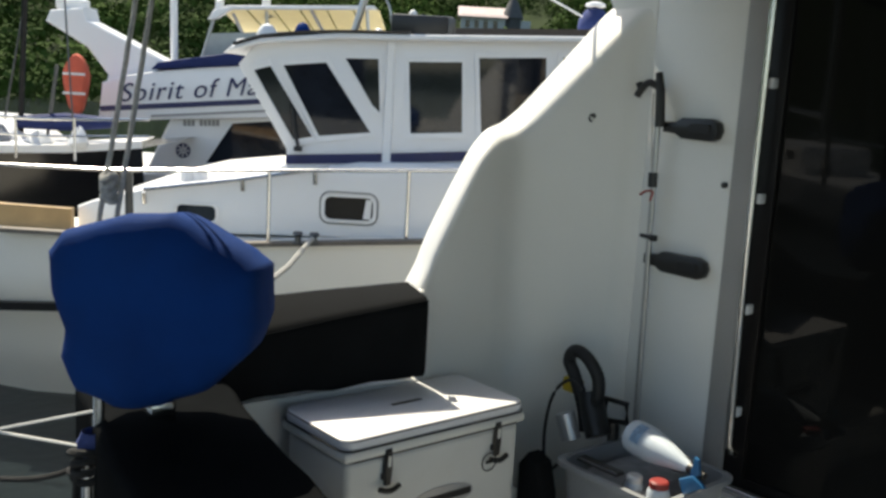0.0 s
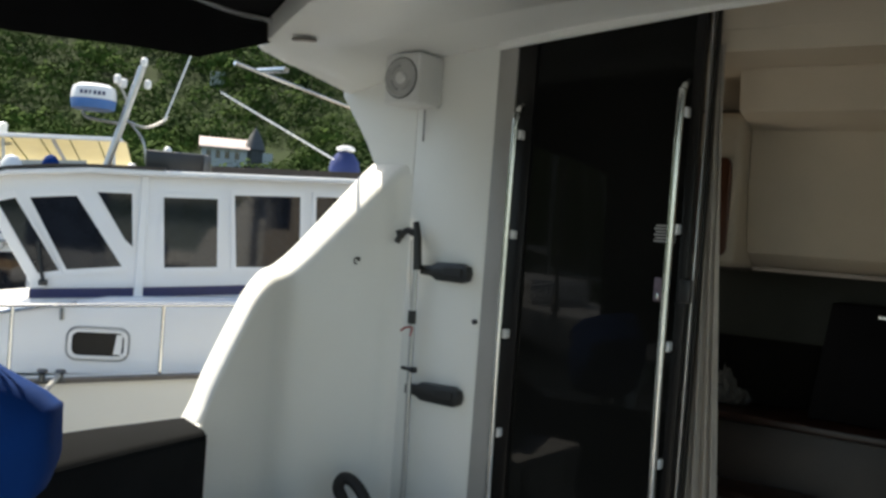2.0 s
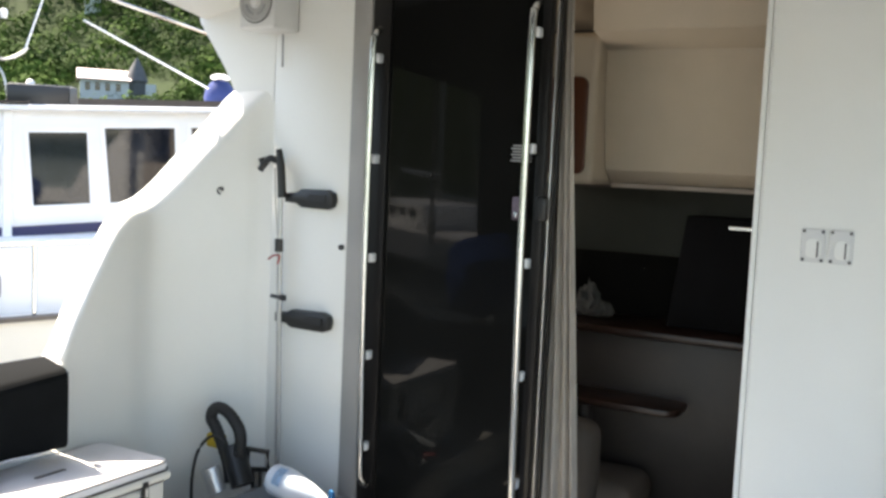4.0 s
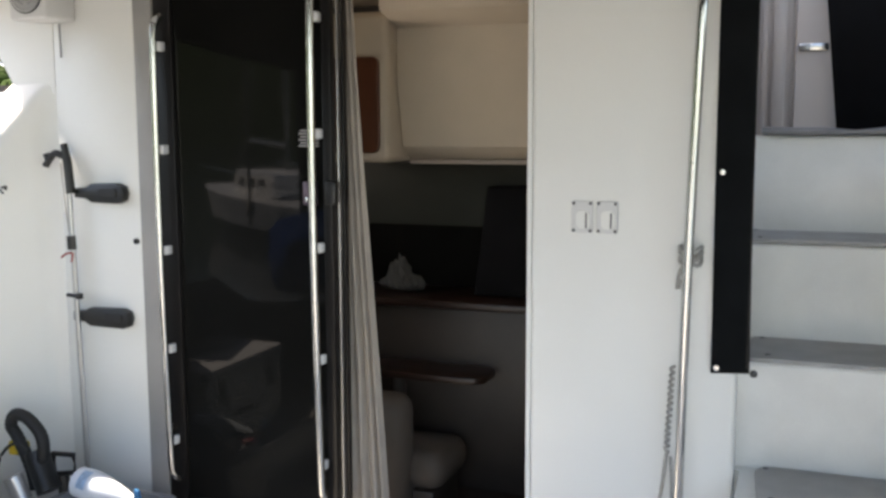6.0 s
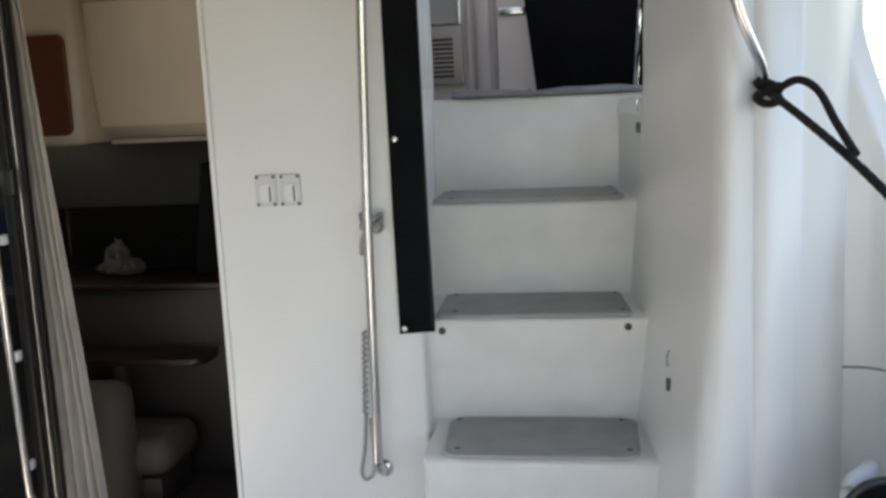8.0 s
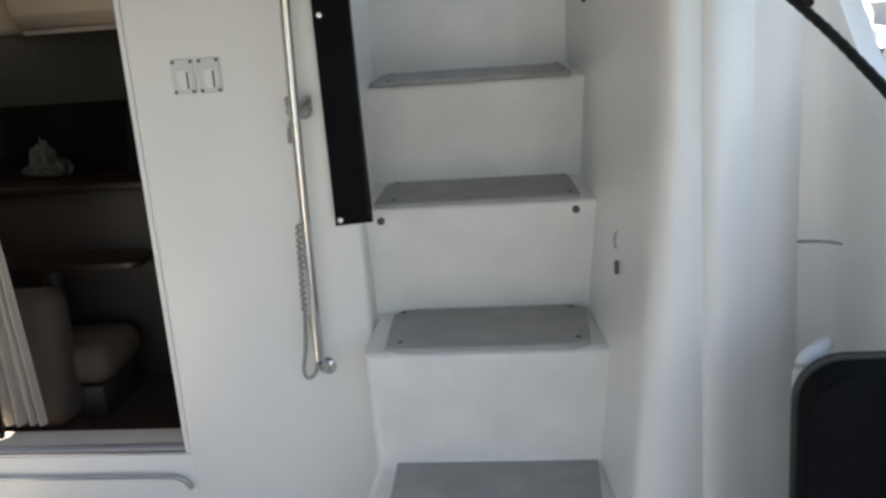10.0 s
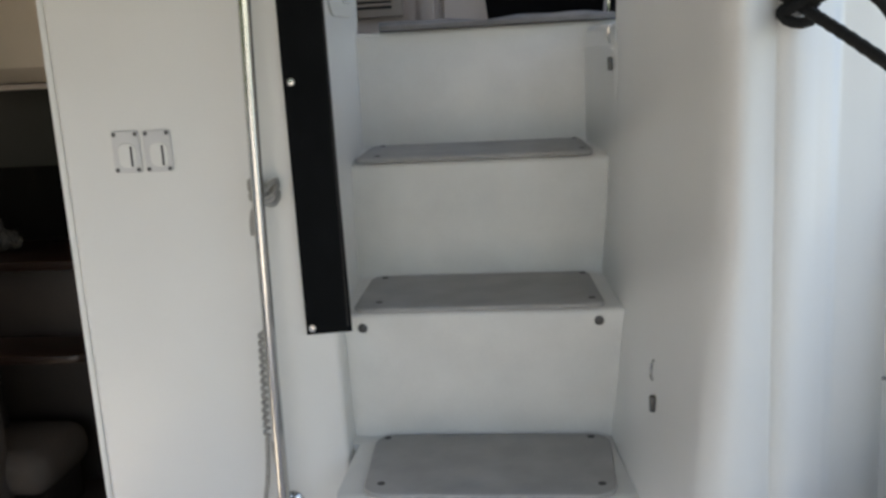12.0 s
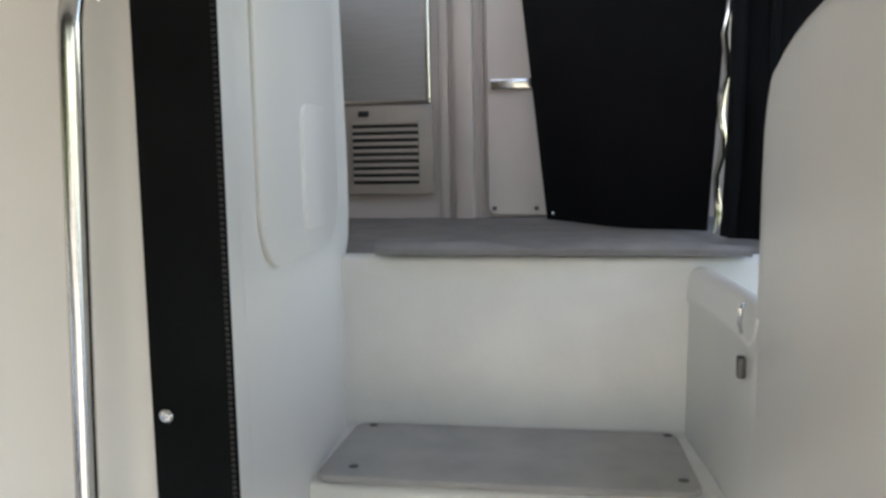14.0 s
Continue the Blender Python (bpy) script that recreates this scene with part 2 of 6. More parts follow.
def part(name, bm, mat, parent=None, label="", smooth=35):
    me = bpy.data.meshes.new(name)
    bmesh.ops.recalc_face_normals(bm, faces=bm.faces)
    bm.to_mesh(me)
    bm.free()
    me.materials.append(mat)
    if smooth:
        me.polygons.foreach_set("use_smooth", [True] * len(me.polygons))
        me.set_sharp_from_angle(angle=radians(smooth))
    ob = new(name, me)
    if parent is not None:
        ob.parent = parent
    if label:
        tagged(ob, label)
    return ob


def thing(name, label, category, at=(0, 0, 0), group="", kind=""):
    e = new(name)
    e.empty_display_size = 0.1
    e.location = at
    return tagged(e, label, category, group, kind)


def structure(name, bm, mat, label, category="", smooth=35):
    return tagged(part(name, bm, mat, None, "", smooth), label, category or name.split("_")[0], "", "structure")


B = bmesh.new

# ---- cockpit shell ----
bm = B()
box(bm, -2.42, 1.6, 1.0, 2.95, -0.06, 0.0)
# unseen aft part, lengthened past the bimini to bounce sunlight forward
box(bm, -1.2, 1.6, -2.6, 1.0, -0.06, 0.0)
structure("floor", bm, FLOOR_MAT, "grey nonskid cockpit floor of the boat")
bm = B()
prism(bm, [(-1.2, -2.7), (1.62, -2.7), (1.62, 2.6), (1.4, 4.9), (-2.1, 4.9), (-2.42, 2.95), (-2.42, 1.02), (-1.2, 1.02)], -1.6, -0.062, "z", 0.03, 2)
structure("hull", bm, GEL, "white gelcoat hull under the cockpit", "hull")
bm = B()
box(bm, -0.33, 0.272, 2.80, 2.92, 0.0, 2.75, 0.014, 3)
structure("wall_bulkhead", bm, GEL, "white gelcoat bulkhead between door and stairs", "wall")
bm = B()
box(bm, -2.16, -1.80, 2.87, 2.99, 0.0, 2.5, 0.012)
structure("wall_port_post", bm, GEL, "white gelcoat bulkhead strip beside the door", "wall")
bm = B()
prism(bm, [(-1.80, 2.262), (-1.0, 2.352), (-0.32, 2.40), (-0.32, 2.75), (-1.80, 2.75)], 2.845, 2.87, "y", 0.006, 1)
structure("wall_header", bm, GEL, "white gelcoat header above the sliding door", "wall")
bm = B()
box(bm, -1.80, -0.32, 2.80, 2.99, 0.0, 0.28, 0.01)
structure("door_sill", bm, GEL, "white moulded door sill with a metal track", "sill")

# port wing: the inner edge of its top, from the gunwale to the door post
WING = [(-2.36, 2.05, 0.875), (-2.37, 2.10, 0.94), (-2.38, 2.14, 1.012), (-2.385, 2.20, 1.11), (-2.39, 2.265, 1.21), (-2.40, 2.34, 1.31), (-2.41, 2.42, 1.37), (-2.425, 2.51, 1.392),
        (-2.40, 2.575, 1.445), (-2.35, 2.65, 1.543), (-2.285, 2.735, 1.664), (-2.23, 2.806, 1.765), (-2.20, 2.85, 1.82), (-2.15, 2.885, 1.87)]


def wing(name, label, flip):
    bm = B()
    rows = []
    for x, y, z in (tuple(p) for p in curve(WING, 3)):
        w = 0.102 + 0.075 * min(1.0, max(0.0, (y - 2.46) * 2.8))
        lift = 0.010 * math.exp(-((y - 2.50) / 0.17) ** 2)
        prof = [(0, 0), (0, z - 0.05), (-0.004, z - 0.025), (-0.014, z - 0.008), (-0.03, z), (-w * 0.8, z + 0.022 + lift), (-w * 0.95, z + 0.018 + lift), (-w, z + lift), (-w, -0.5)]
        rows.append([(flip(x + dx), y - dx * 0.18, h) for dx, h in prof])
    sheet(bm, rows)
    bm.faces.new([v for v in bm.verts][:9])
    return structure(name, bm, GEL, label, "wall", 50)


wing("wall_port_wing", "curved white gelcoat side wing of the cockpit", lambda x: x)
bm = B()
outline = [(-2.158, 1.80), (-2.34, 1.815), (-2.36, 1.85), (-2.40, 1.92), (-2.45, 1.99), (-2.51, 2.07), (-2.54, 2.11), (-2.545, 2.15), (-2.545, 2.3), (-2.158, 2.3)]
prism(bm, outline, 2.871, 3.02, "y")
structure("wall_port_pillar", bm, GEL, "white gelcoat pillar curving up into the overhang", "wall")
# overhang above the door, with a recessed panel and a lamp
bm = B()
rows = []
for x, ya, z, zf, k in ((-2.535, 2.37, 2.33, 2.24, 0), (-2.53, 2.362, 2.215, 2.128, 0), (-2.512, 2.355, 2.20, 2.115, 0), (-2.40, 2.305, 2.215, 2.14, 0), (-2.30, 2.255, 2.235, 2.17, 0.0), (-2.25, 2.23, 2.245, 2.185, 1), (-2.05, 2.125, 2.275, 2.235, 1),
                        (-1.8, 2.10, 2.30, 2.27, 1), (-1.4, 2.08, 2.33, 2.32, 1), (-0.5, 2.07, 2.36, 2.39, 1), (0.6, 2.08, 2.36, 2.40, 1), (1.3, 2.15, 2.34, 2.36, 1), (1.75, 2.3, 2.26, 2.28, 1)):
    zm = z + (zf - z) * (2.52 - ya) / (2.88 - ya)
    rows.append([(x, ya + 0.03, z + 0.13), (x, ya - 0.012, z + 0.08), (x, ya, z + 0.01), (x, ya + 0.025, z), (x, 2.52, zm), (x, 2.545, zm + 0.03 * k), (x, 2.90, zf + 0.012 * k)])
sheet(bm, rows, 0.02)
structure("ceiling_overhang", bm, GEL, "white gelcoat overhang above the saloon door", "ceiling", 50)
bm = B()
lathe(bm, [(0.045, 0.0), (0.045, -0.004), (0.036, -0.008), (0.03, -0.004), (0.0, -0.003)], pose(-2.29, 2.36, 2.226, 8, 5, 0), 20)
tagged(part("downlight", bm, BEIGE), "small round pale ceiling lamp in the white overhang", "ceiling lamp")
bm = B()
box(bm, -2.3, 1.7, 2.66, 4.9, 3.35, 3.45)
structure("ceiling_flybridge", bm, GEL, "white flybridge hardtop", "ceiling")

# stairs: height of each step, its nose, then the mat's back edge and its two ends
STEPS = [(0.335, 2.28, 2.66, 0.345, 0.895), (0.677, 2.578, 2.885, 0.328, 0.886), (1.002, 2.865, 3.165, 0.296, 0.882), (1.305, 3.226, 3.525, 0.248, 0.876), (1.62, 3.545, 4.6, 0, 0)]
bm = B()
for outline, x0, x1, soft in (([(2.30, 0.0), (2.28, 0.335), (2.602, 0.335), (2.578, 0.677), (2.858, 0.677), (2.858, 0.0)], 0.288, 1.12, 0.03),
                              ([(2.859, 0.0), (2.859, 0.677), (2.895, 0.677), (2.865, 1.002), (3.188, 1.002), (3.226, 1.305), (3.540, 1.305), (3.545, 1.642), (3.60, 1.642), (3.615, 1.62), (4.6, 1.62), (4.6, 0.0)], 0.15, 1.12, 0.016)):
    made = prism(bm, outline, x0, x1, "x")
    edges = [e for e in {e for v in made for e in v.link_edges} if not any(v.co.y > 4.5 or v.co.z < 0.01 or abs(v.co.y - 2.8585) < 0.001 for v in e.verts)]
    bmesh.ops.bevel(bm, geom=edges, offset=soft, segments=4, profile=0.5, affect="EDGES", clamp_overlap=True)
structure("stairs", bm, GEL_WORN, "moulded white gelcoat stairs to the flybridge", "stairs")
for z, f, b, x0, x1 in STEPS[:4]:
    bm = B()
    taper = 0.0 if z < 0.9 else 0.10
    outline = []
    for u, v in rounded(x0, x1, f - 0.005, b, 0.05 if z < 0.9 else 0.03):
        k = (v - f) / (b - f)
        outline.append((u + (0.02 - 0.02 * k if z < 0.9 and u < 0.6 else 0.0) - taper * 0.3 * k * (1 if u > 0.6 else 0.2), v))
    prism(bm, outline, z + 0.001, z + 0.014, "z", 0.005, 2)
    mat_ob = tagged(part("tread_mat", bm, TREAD), "grey rubber tread mat screwed to a white step", "tread mat", "stair treads")
    for sx, sy in ((x0 + 0.03, b - 0.022), (x1 - 0.045, b - 0.022), (x0 + 0.055, f + 0.045), (x1 - 0.03, f + 0.045)):
        bm = B()
        lathe(bm, [(0.009, 0.0), (0.009, 0.003), (0.004, 0.005)], pose(sx, sy, z + 0.012), 8)
        part("screw", bm, DARK_STEEL, mat_ob)

for bx, bz in ((0.316, 0.966), (0.866, 0.974)):
    bm = B()
    lathe(bm, [(0.011, 0), (0.011, 0.004), (0.006, 0.007), (0.0, 0.0075)], pose(bx, 2.868, bz, 90, 0, 0), 12)
    part("riser_bolt", bm, DARK_STEEL, bpy.data.objects["stairs"])

# starboard side of the stair well, running out into the wing
SIDE = [(0.848, 3.60, 1.62), (0.858, 3.52, 1.625), (0.882, 3.36, 1.63), (0.903, 3.2, 1.632), (0.914, 3.1, 1.634), (0.917, 3.07, 1.72), (0.919, 3.05, 1.92), (0.923, 3.0, 1.97), (0.939, 2.85, 2.01), (0.961, 2.68, 2.03), (0.983, 2.53, 2.12), (1.002, 2.40, 2.25), (1.017, 2.31, 2.33), (1.032, 2.268, 2.38), (1.056, 2.248, 2.4), (1.086, 2.258, 2.4), (1.12, 2.29, 2.4), (1.17, 2.345, 2.4), (1.25, 2.42, 2.25),
        (1.305, 2.51, 2.05), (1.335, 2.555, 1.88), (1.37, 2.555, 1.73), (1.42, 2.545, 1.59), (1.45, 2.535, 1.50), (1.49, 2.49, 1.37), (1.51, 2.35, 1.27), (1.48, 2.14, 1.02), (1.455, 2.0, 0.88), (1.46, 1.5, 0.86), (1.55, 0.4, 0.86), (1.60, -2.6, 0.86)]
bm = B()
rows = []
for (x, y, z) in (tuple(p) for p in curve(SIDE, 3)):
    k = min(1.0, max(0.0, (1.10 - x) / 0.07))
    prof = [(0.0, 0.0)]
    for level in (0.677, 1.002, 1.305, 1.62):
        h = min(level, z - 0.06)
        prof += [(0.004 * k, h - 0.004), (0.0, h)]
    prof += [(0.0, z - 0.05), (0.004, z - 0.02), (0.012, z - 0.004)]
    rows.append([(x + d + 0.085 * k * (min(h, 1.32) - 1.2), y, h) for d, h in prof] + [(x + 0.025 + 0.01 * k, y + 0.02, z), (x + 0.08, y + 0.04, z - 0.03), (x + 0.08, y + 0.04, -0.5)])
sheet(bm, rows)
structure("wall_starboard", bm, GEL, "white gelcoat starboard side of the stair well and cockpit", "wall", 60)
bm = B()
tube(bm, [(1.33, 2.55, 0.945), (1.345, 2.553, 0.945), (1.44, 2.543, 0.945), (1.525, 2.483, 0.945)], 0.004, 6)
structure("trim_seam", bm, GREY_PLASTIC, "thin grey moulding seam in the gelcoat", "trim")
bm = B()
made = prism(bm, [(2.86, 0.0), (3.56, 0.0), (3.56, 1.63), (3.585, 1.64), (3.61, 1.665), (3.625, 1.72), (3.628, 1.80), (3.60, 2.13), (3.57, 2.9), (2.86, 2.9)], 0.235, 0.272, "x", 0.006, 1)
for v in made:
    v.co.x -= 0.085 * (v.co.y - 2.86)
structure("wall_stair_side", bm, GEL, "white gelcoat port side of the stair well", "wall")
for y0, y1, z0, z1, r, d in ((2.99, 3.49, 1.685, 2.5, 0.09, 0.008), (3.22, 3.40, 1.72, 1.925, 0.03, 0.013)):
    bm = B()
    made = prism(bm, rounded(y0, y1, z0, z1, r), 0.270, 0.272 + d, "x", 0.005, 2)
    for v in made:
        v.co.x -= 0.085 * (v.co.y - 2.86)
    structure("trim_stair_panel", bm, GEL, "raised white moulded panel beside the stairs", "trim")
bm = B()
box(bm, -0.2, 1.3, 3.56, 4.56, 1.621, 1.628)
structure("floor_flybridge", bm, CARPET_GREY, "grey carpeted flybridge landing", "floor")
bm = B()
rows = []
for i in range(15):
    f = i / 14
    x = 0.285 + 0.69 * f
    sag = 0.004 * math.sin(f * 11) + 0.003 * math.sin(f * 23 + 1)
    rows.append([(x, y + 0.10 * max(0.0, 0.06 - f) - 0.05 * max(0.0, f - 0.85), z) for y, z in ((3.66, 1.630), (3.60, 1.655 + sag), (3.555, 1.668 + sag), (3.525, 1.667 + sag), (3.515, 1.659), (3.518, 1.647), (3.547, 1.643))])
sheet(bm, rows, 0.006)
structure("trim_landing_edge", bm, CARPET_GREY, "grey carpet edge rolled over the top of the stairs", "trim", 50)

# flybridge console wall
bm = B()
box(bm, -0.6, 1.4, 4.55, 4.65, 1.5, 3.35)
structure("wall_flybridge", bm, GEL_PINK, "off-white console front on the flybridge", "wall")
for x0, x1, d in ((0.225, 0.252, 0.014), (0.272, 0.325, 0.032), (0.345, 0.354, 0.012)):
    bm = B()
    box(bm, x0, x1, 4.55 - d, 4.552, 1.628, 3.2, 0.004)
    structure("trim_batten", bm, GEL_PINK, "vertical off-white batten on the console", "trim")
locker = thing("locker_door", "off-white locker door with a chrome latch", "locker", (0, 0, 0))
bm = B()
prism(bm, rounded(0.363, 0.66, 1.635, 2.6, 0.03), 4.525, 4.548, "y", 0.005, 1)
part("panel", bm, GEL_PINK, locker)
part("latch", *(lambda b: (box(b, 0.378, 0.50, 4.505, 4.524, 1.995, 2.027, 0.005), b)[1:])(B()), STEEL, locker, "chrome latch")
for sx in (0.384, 0.505):
    bm = B()
    lathe(bm, [(0.007, 0), (0.007, 0.003), (0.0, 0.005)], pose(sx, 4.524, 1.657, 90, 0, 0), 8)
    part("screw", bm, DARK_STEEL, locker)
vent = thing("ventilation_grille", "beige plastic ventilation grille with dark slots", "vent")
bm = B()
box(bm, -0.12, 0.208, 4.51, 4.548, 1.70, 1.962, 0.006)
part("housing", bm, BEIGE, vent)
bm = B()
box(bm, -0.03, 0.166, 4.506, 4.511, 1.732, 1.914)
part("slot_backing", bm, BLACK_PLASTIC, vent)
for i in range(9):
    bm = B()
    box(bm, -0.03, 0.166, 4.497, 4.5055, 1.7415 + i * 0.0203, 1.7525 + i * 0.0203, 0.002, 1, None)
    part("slat", bm, BEIGE, vent)
bm = B()
box(bm, -0.012, 0.02, 4.503, 4.509, 1.928, 1.944, 0.002, 1)
part("switch", bm, BLACK_PLASTIC, vent)
screen = thing("metal_screen", "brushed metal panel with a bright frame", "panel")
bm = B()
box(bm, -0.15, 0.19, 4.515, 4.535, 1.975, 2.6)
part("panel", bm, BRUSHED, screen)
bm = B()
box(bm, -0.15, 0.203, 4.505, 4.54, 1.964, 1.974, 0.002, 1)
box(bm, 0.192, 0.203, 4.505, 4.54, 1.975, 2.6, 0.002, 1)
part("frame", bm, STEEL, screen, "bright metal frame")
curtain = thing("canvas_flap", "black canvas flap hanging at the top of the stairs", "canvas flap")
bm = B()
rows = []
for i in range(15):
    f = i / 14
    row = []
    for j in range(10):
        g = j / 9
        x0, x1 = 0.545 - 0.095 * g, 0.945 + 0.06 * g
        row.append((x0 + (x1 - x0) * f, 4.42 - 0.33 * f + 0.012 * math.sin(f * 9 + g * 2) - 0.03 * g, 1.634 + 0.9 * g - 0.006 * math.sin(f * 3.1)))
    rows.append(row)
sheet(bm, rows, 0.004)
part("cloth", bm, BLACK_CANVAS, curtain)
bm = B()
lathe(bm, [(0.008, 0), (0.008, 0.003), (0.003, 0.006)], pose(0.562, 4.402, 1.652, 90, 0, 40), 10)
part("snap", bm, STEEL, curtain, "small steel snap")
tagged(part("window_strip", *(lambda b: (tube(b, [(0.958 + 0.0022 * i + 0.006 * math.sin(i * 1.7), 4.04 + 0.006 * math.sin(i), 1.632 + i * 0.045) for i in range(20)], 0.010, 6, False, [0.5 + 0.5 * abs(math.sin(i * 1.1 + 0.4)) for i in range(20)]), b)[1:])(B()), STEEL), "twisted clear plastic strip catching the light", "plastic strip")
bm = B()
rows = [[(0.978 + 0.0022 * i + 0.032 * j + 0.012 * math.sin(i * 0.8 + j), 3.95 - 0.02 * j, 1.632 + i * 0.07) for j in range(9)] for i in range(14)]
sheet(bm, rows, 0.006)
roll = thing("canvas_roll", "gathered black canvas beside the stair opening", "canvas")
part("cloth", bm, BLACK_CANVAS, roll)
for k, dx in enumerate((0.0, 0.075, 0.16)):
    bm = B()
    tube(bm, curve([(0.975 + dx, 3.925 - 0.01 * k, 1.64), (0.985 + dx, 3.91 - 0.01 * k, 1.85), (0.992 + dx, 3.915 - 0.01 * k, 2.1), (1.004 + dx, 3.91 - 0.01 * k, 2.5)], 6), 0.018 - 0.003 * k, 8)
    part("fold", bm, BLACK_VINYL, roll, "rolled glossy fold")

# small fittings on the stair well side
for name, x, y, z in (("catch", 0.956, 2.545, 0.90), ("catch", 0.917, 3.14, 1.537)):
    e = thing("door_catch", "small worn metal catch on white gelcoat", "catch", (x, y, z), "stair well catches")
    bm = B()
    box(bm, -0.008, 0.004, -0.008, 0.008, -0.016, 0.016, 0.003)
    part("plate", bm, DARK_STEEL, e)
    bm = B()
    tube(bm, [(-0.002, 0.0, 0.05), (-0.006, -0.008, 0.065), (-0.004, -0.01, 0.085), (0.0, 0.0, 0.09)], 0.003, 6)
    part("hook", bm, STEEL, e)

# ---- saloon ----
# added fill lamp in an invented port opening, brightens the cream cabinets
fill = bpy.data.lights.new("saloon_fill_light", "AREA")
fill.shape, fill.size, fill.size_y, fill.energy, fill.color = "RECTANGLE", 0.36, 0.45, 0.5, (1.0, 0.95, 0.88)
new("saloon_fill_light", fill).matrix_world = look((-2.16, 3.21, 1.70), (-0.7, 3.6, 2.0))
fill.spread = radians(110)

bm = B()
box(bm, -2.15, -0.2, 2.99, 4.9, 0.10, 0.16)
structure("floor_saloon", bm, CARPET, "dark brown saloon carpet", "floor")
bm = B()
box(bm, -2.15, -0.2, 3.0, 4.9, 2.25, 2.32)
box(bm, -2.15, -0.2, 2.995, 3.05, 2.32, 2.7)
structure("ceiling_saloon", bm, CREAM, "cream saloon headlining", "ceiling")
bm = B()
box(bm, -2.15, -0.2, 4.3, 4.4, 0.1, 2.3)
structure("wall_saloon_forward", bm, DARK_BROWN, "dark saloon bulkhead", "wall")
bm = B()
# three boxes leave an invented, unseen opening for the fill lamp
box(bm, -2.2, -2.15, 3.02, 4.9, 0.1, 1.45)
box(bm, -2.2, -2.15, 3.02, 4.9, 1.95, 2.3)
box(bm, -2.2, -2.15, 3.40, 4.9, 1.45, 1.95)
structure("wall_saloon_port", bm, CREAM, "cream saloon side wall", "wall")
bm = B()
box(bm, -0.205, -0.16, 2.925, 4.9, 0.1, 2.3)
structure("wall_saloon_starboard", bm, CREAM, "cream saloon side wall", "wall")
bm = B()
prism(bm, [(3.60, 1.55), (3.53, 1.60), (3.48, 1.85), (3.48, 2.05), (3.32, 2.10), (3.30, 2.249), (4.29, 2.249), (4.29, 1.55)], -1.06, -0.21, "x", 0.01, 2)
ohc = thing("overhead_cabinet", "cream overhead cabinet above a dark window", "cabinet")
part("body", bm, CREAM, ohc)
bm = B()
box(bm, -1.05, -0.22, 3.585, 3.60, 1.532, 1.549, 0.003)
part("trim", bm, BEIGE, ohc)
side = thing("side_cabinet", "cream side cabinet with a varnished wood door", "cabinet")
bm = B()
box(bm, -1.5, -1.062, 3.40, 3.998, 1.54, 2.11, 0.03, 3)
part("body", bm, CREAM, side)
bm = B()
prism(bm, rounded(-1.45, -1.09, 1.578, 1.94, 0.03), 3.378, 3.399, "y", 0.006, 2)
part("door", bm, REDWOOD, side, "varnished reddish wood door")
bm = B()
box(bm, -2.0, -0.21, 4.05, 4.06, 1.24, 1.52)
structure("window_saloon", bm, DIM_PANE, "dim greenish saloon window", "window")
bm = B()
box(bm, -2.0, -0.21, 4.053, 4.063, 0.96, 1.238)
structure("trim_backsplash", bm, DARK_GLASS, "black panel behind the counter", "panel")
appliance = thing("counter_appliance", "black box-shaped appliance standing on the counter", "appliance", (-0.62, 3.93, 0.967))
bm = B()
prism(bm, [(-0.25, 0.0), (0.25, 0.0), (0.25, 0.46), (-0.19, 0.46), (-0.21, 0.3)], -0.09, 0.10, "y", 0.012, 2)
part("case", bm, BLACK_CANVAS, appliance)
# steel bar imitates the highlight at the case's upper right
bm = B()
box(bm, -0.02, 0.2, -0.098, -0.0905, 0.415, 0.43, 0.002, 1)
part("trim", bm, STEEL, appliance, "thin bright bar standing in for a highlight")
counter = thing("counter", "dark wooden counter with a pale edge", "counter")
bm = B()
box(bm, -2.14, -0.21, 3.72, 4.29, 0.16, 0.93, 0.01)
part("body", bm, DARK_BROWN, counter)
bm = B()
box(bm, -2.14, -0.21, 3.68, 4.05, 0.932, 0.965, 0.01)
part("top", bm, WOOD_DIM, counter)
# crumpled paper, coloured as white looks in the dim room
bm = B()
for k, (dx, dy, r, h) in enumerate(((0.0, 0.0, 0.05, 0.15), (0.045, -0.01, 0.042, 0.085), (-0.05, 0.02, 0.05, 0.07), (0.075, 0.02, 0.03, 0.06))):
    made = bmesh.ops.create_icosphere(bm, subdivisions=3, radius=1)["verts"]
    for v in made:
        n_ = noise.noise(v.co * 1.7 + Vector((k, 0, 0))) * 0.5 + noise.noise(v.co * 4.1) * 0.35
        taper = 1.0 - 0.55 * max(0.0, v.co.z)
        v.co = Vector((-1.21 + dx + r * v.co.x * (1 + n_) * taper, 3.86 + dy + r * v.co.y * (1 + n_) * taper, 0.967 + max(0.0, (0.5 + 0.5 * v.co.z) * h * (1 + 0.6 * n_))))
tagged(part("crumpled_paper", bm, PAPER_DIM, smooth=20), "crumpled white paper lying on the dark counter", "paper")
table = thing("saloon_table", "reddish varnished wood table in the saloon", "table")
bm = B()
prism(bm, rounded(-1.5, -0.70, 3.45, 3.66, 0.06), 0.685, 0.712, "z", 0.006, 2)
part("tabletop", bm, WOOD_DIM, table)
bm = B()
tube(bm, [(-1.1, 3.56, 0.16), (-1.1, 3.56, 0.685)], 0.035, 12)
part("leg", bm, DARK_BROWN, table)
# armchair colour carries the room's shade
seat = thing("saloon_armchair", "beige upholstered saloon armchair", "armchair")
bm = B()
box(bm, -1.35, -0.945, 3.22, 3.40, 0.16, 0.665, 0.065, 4)
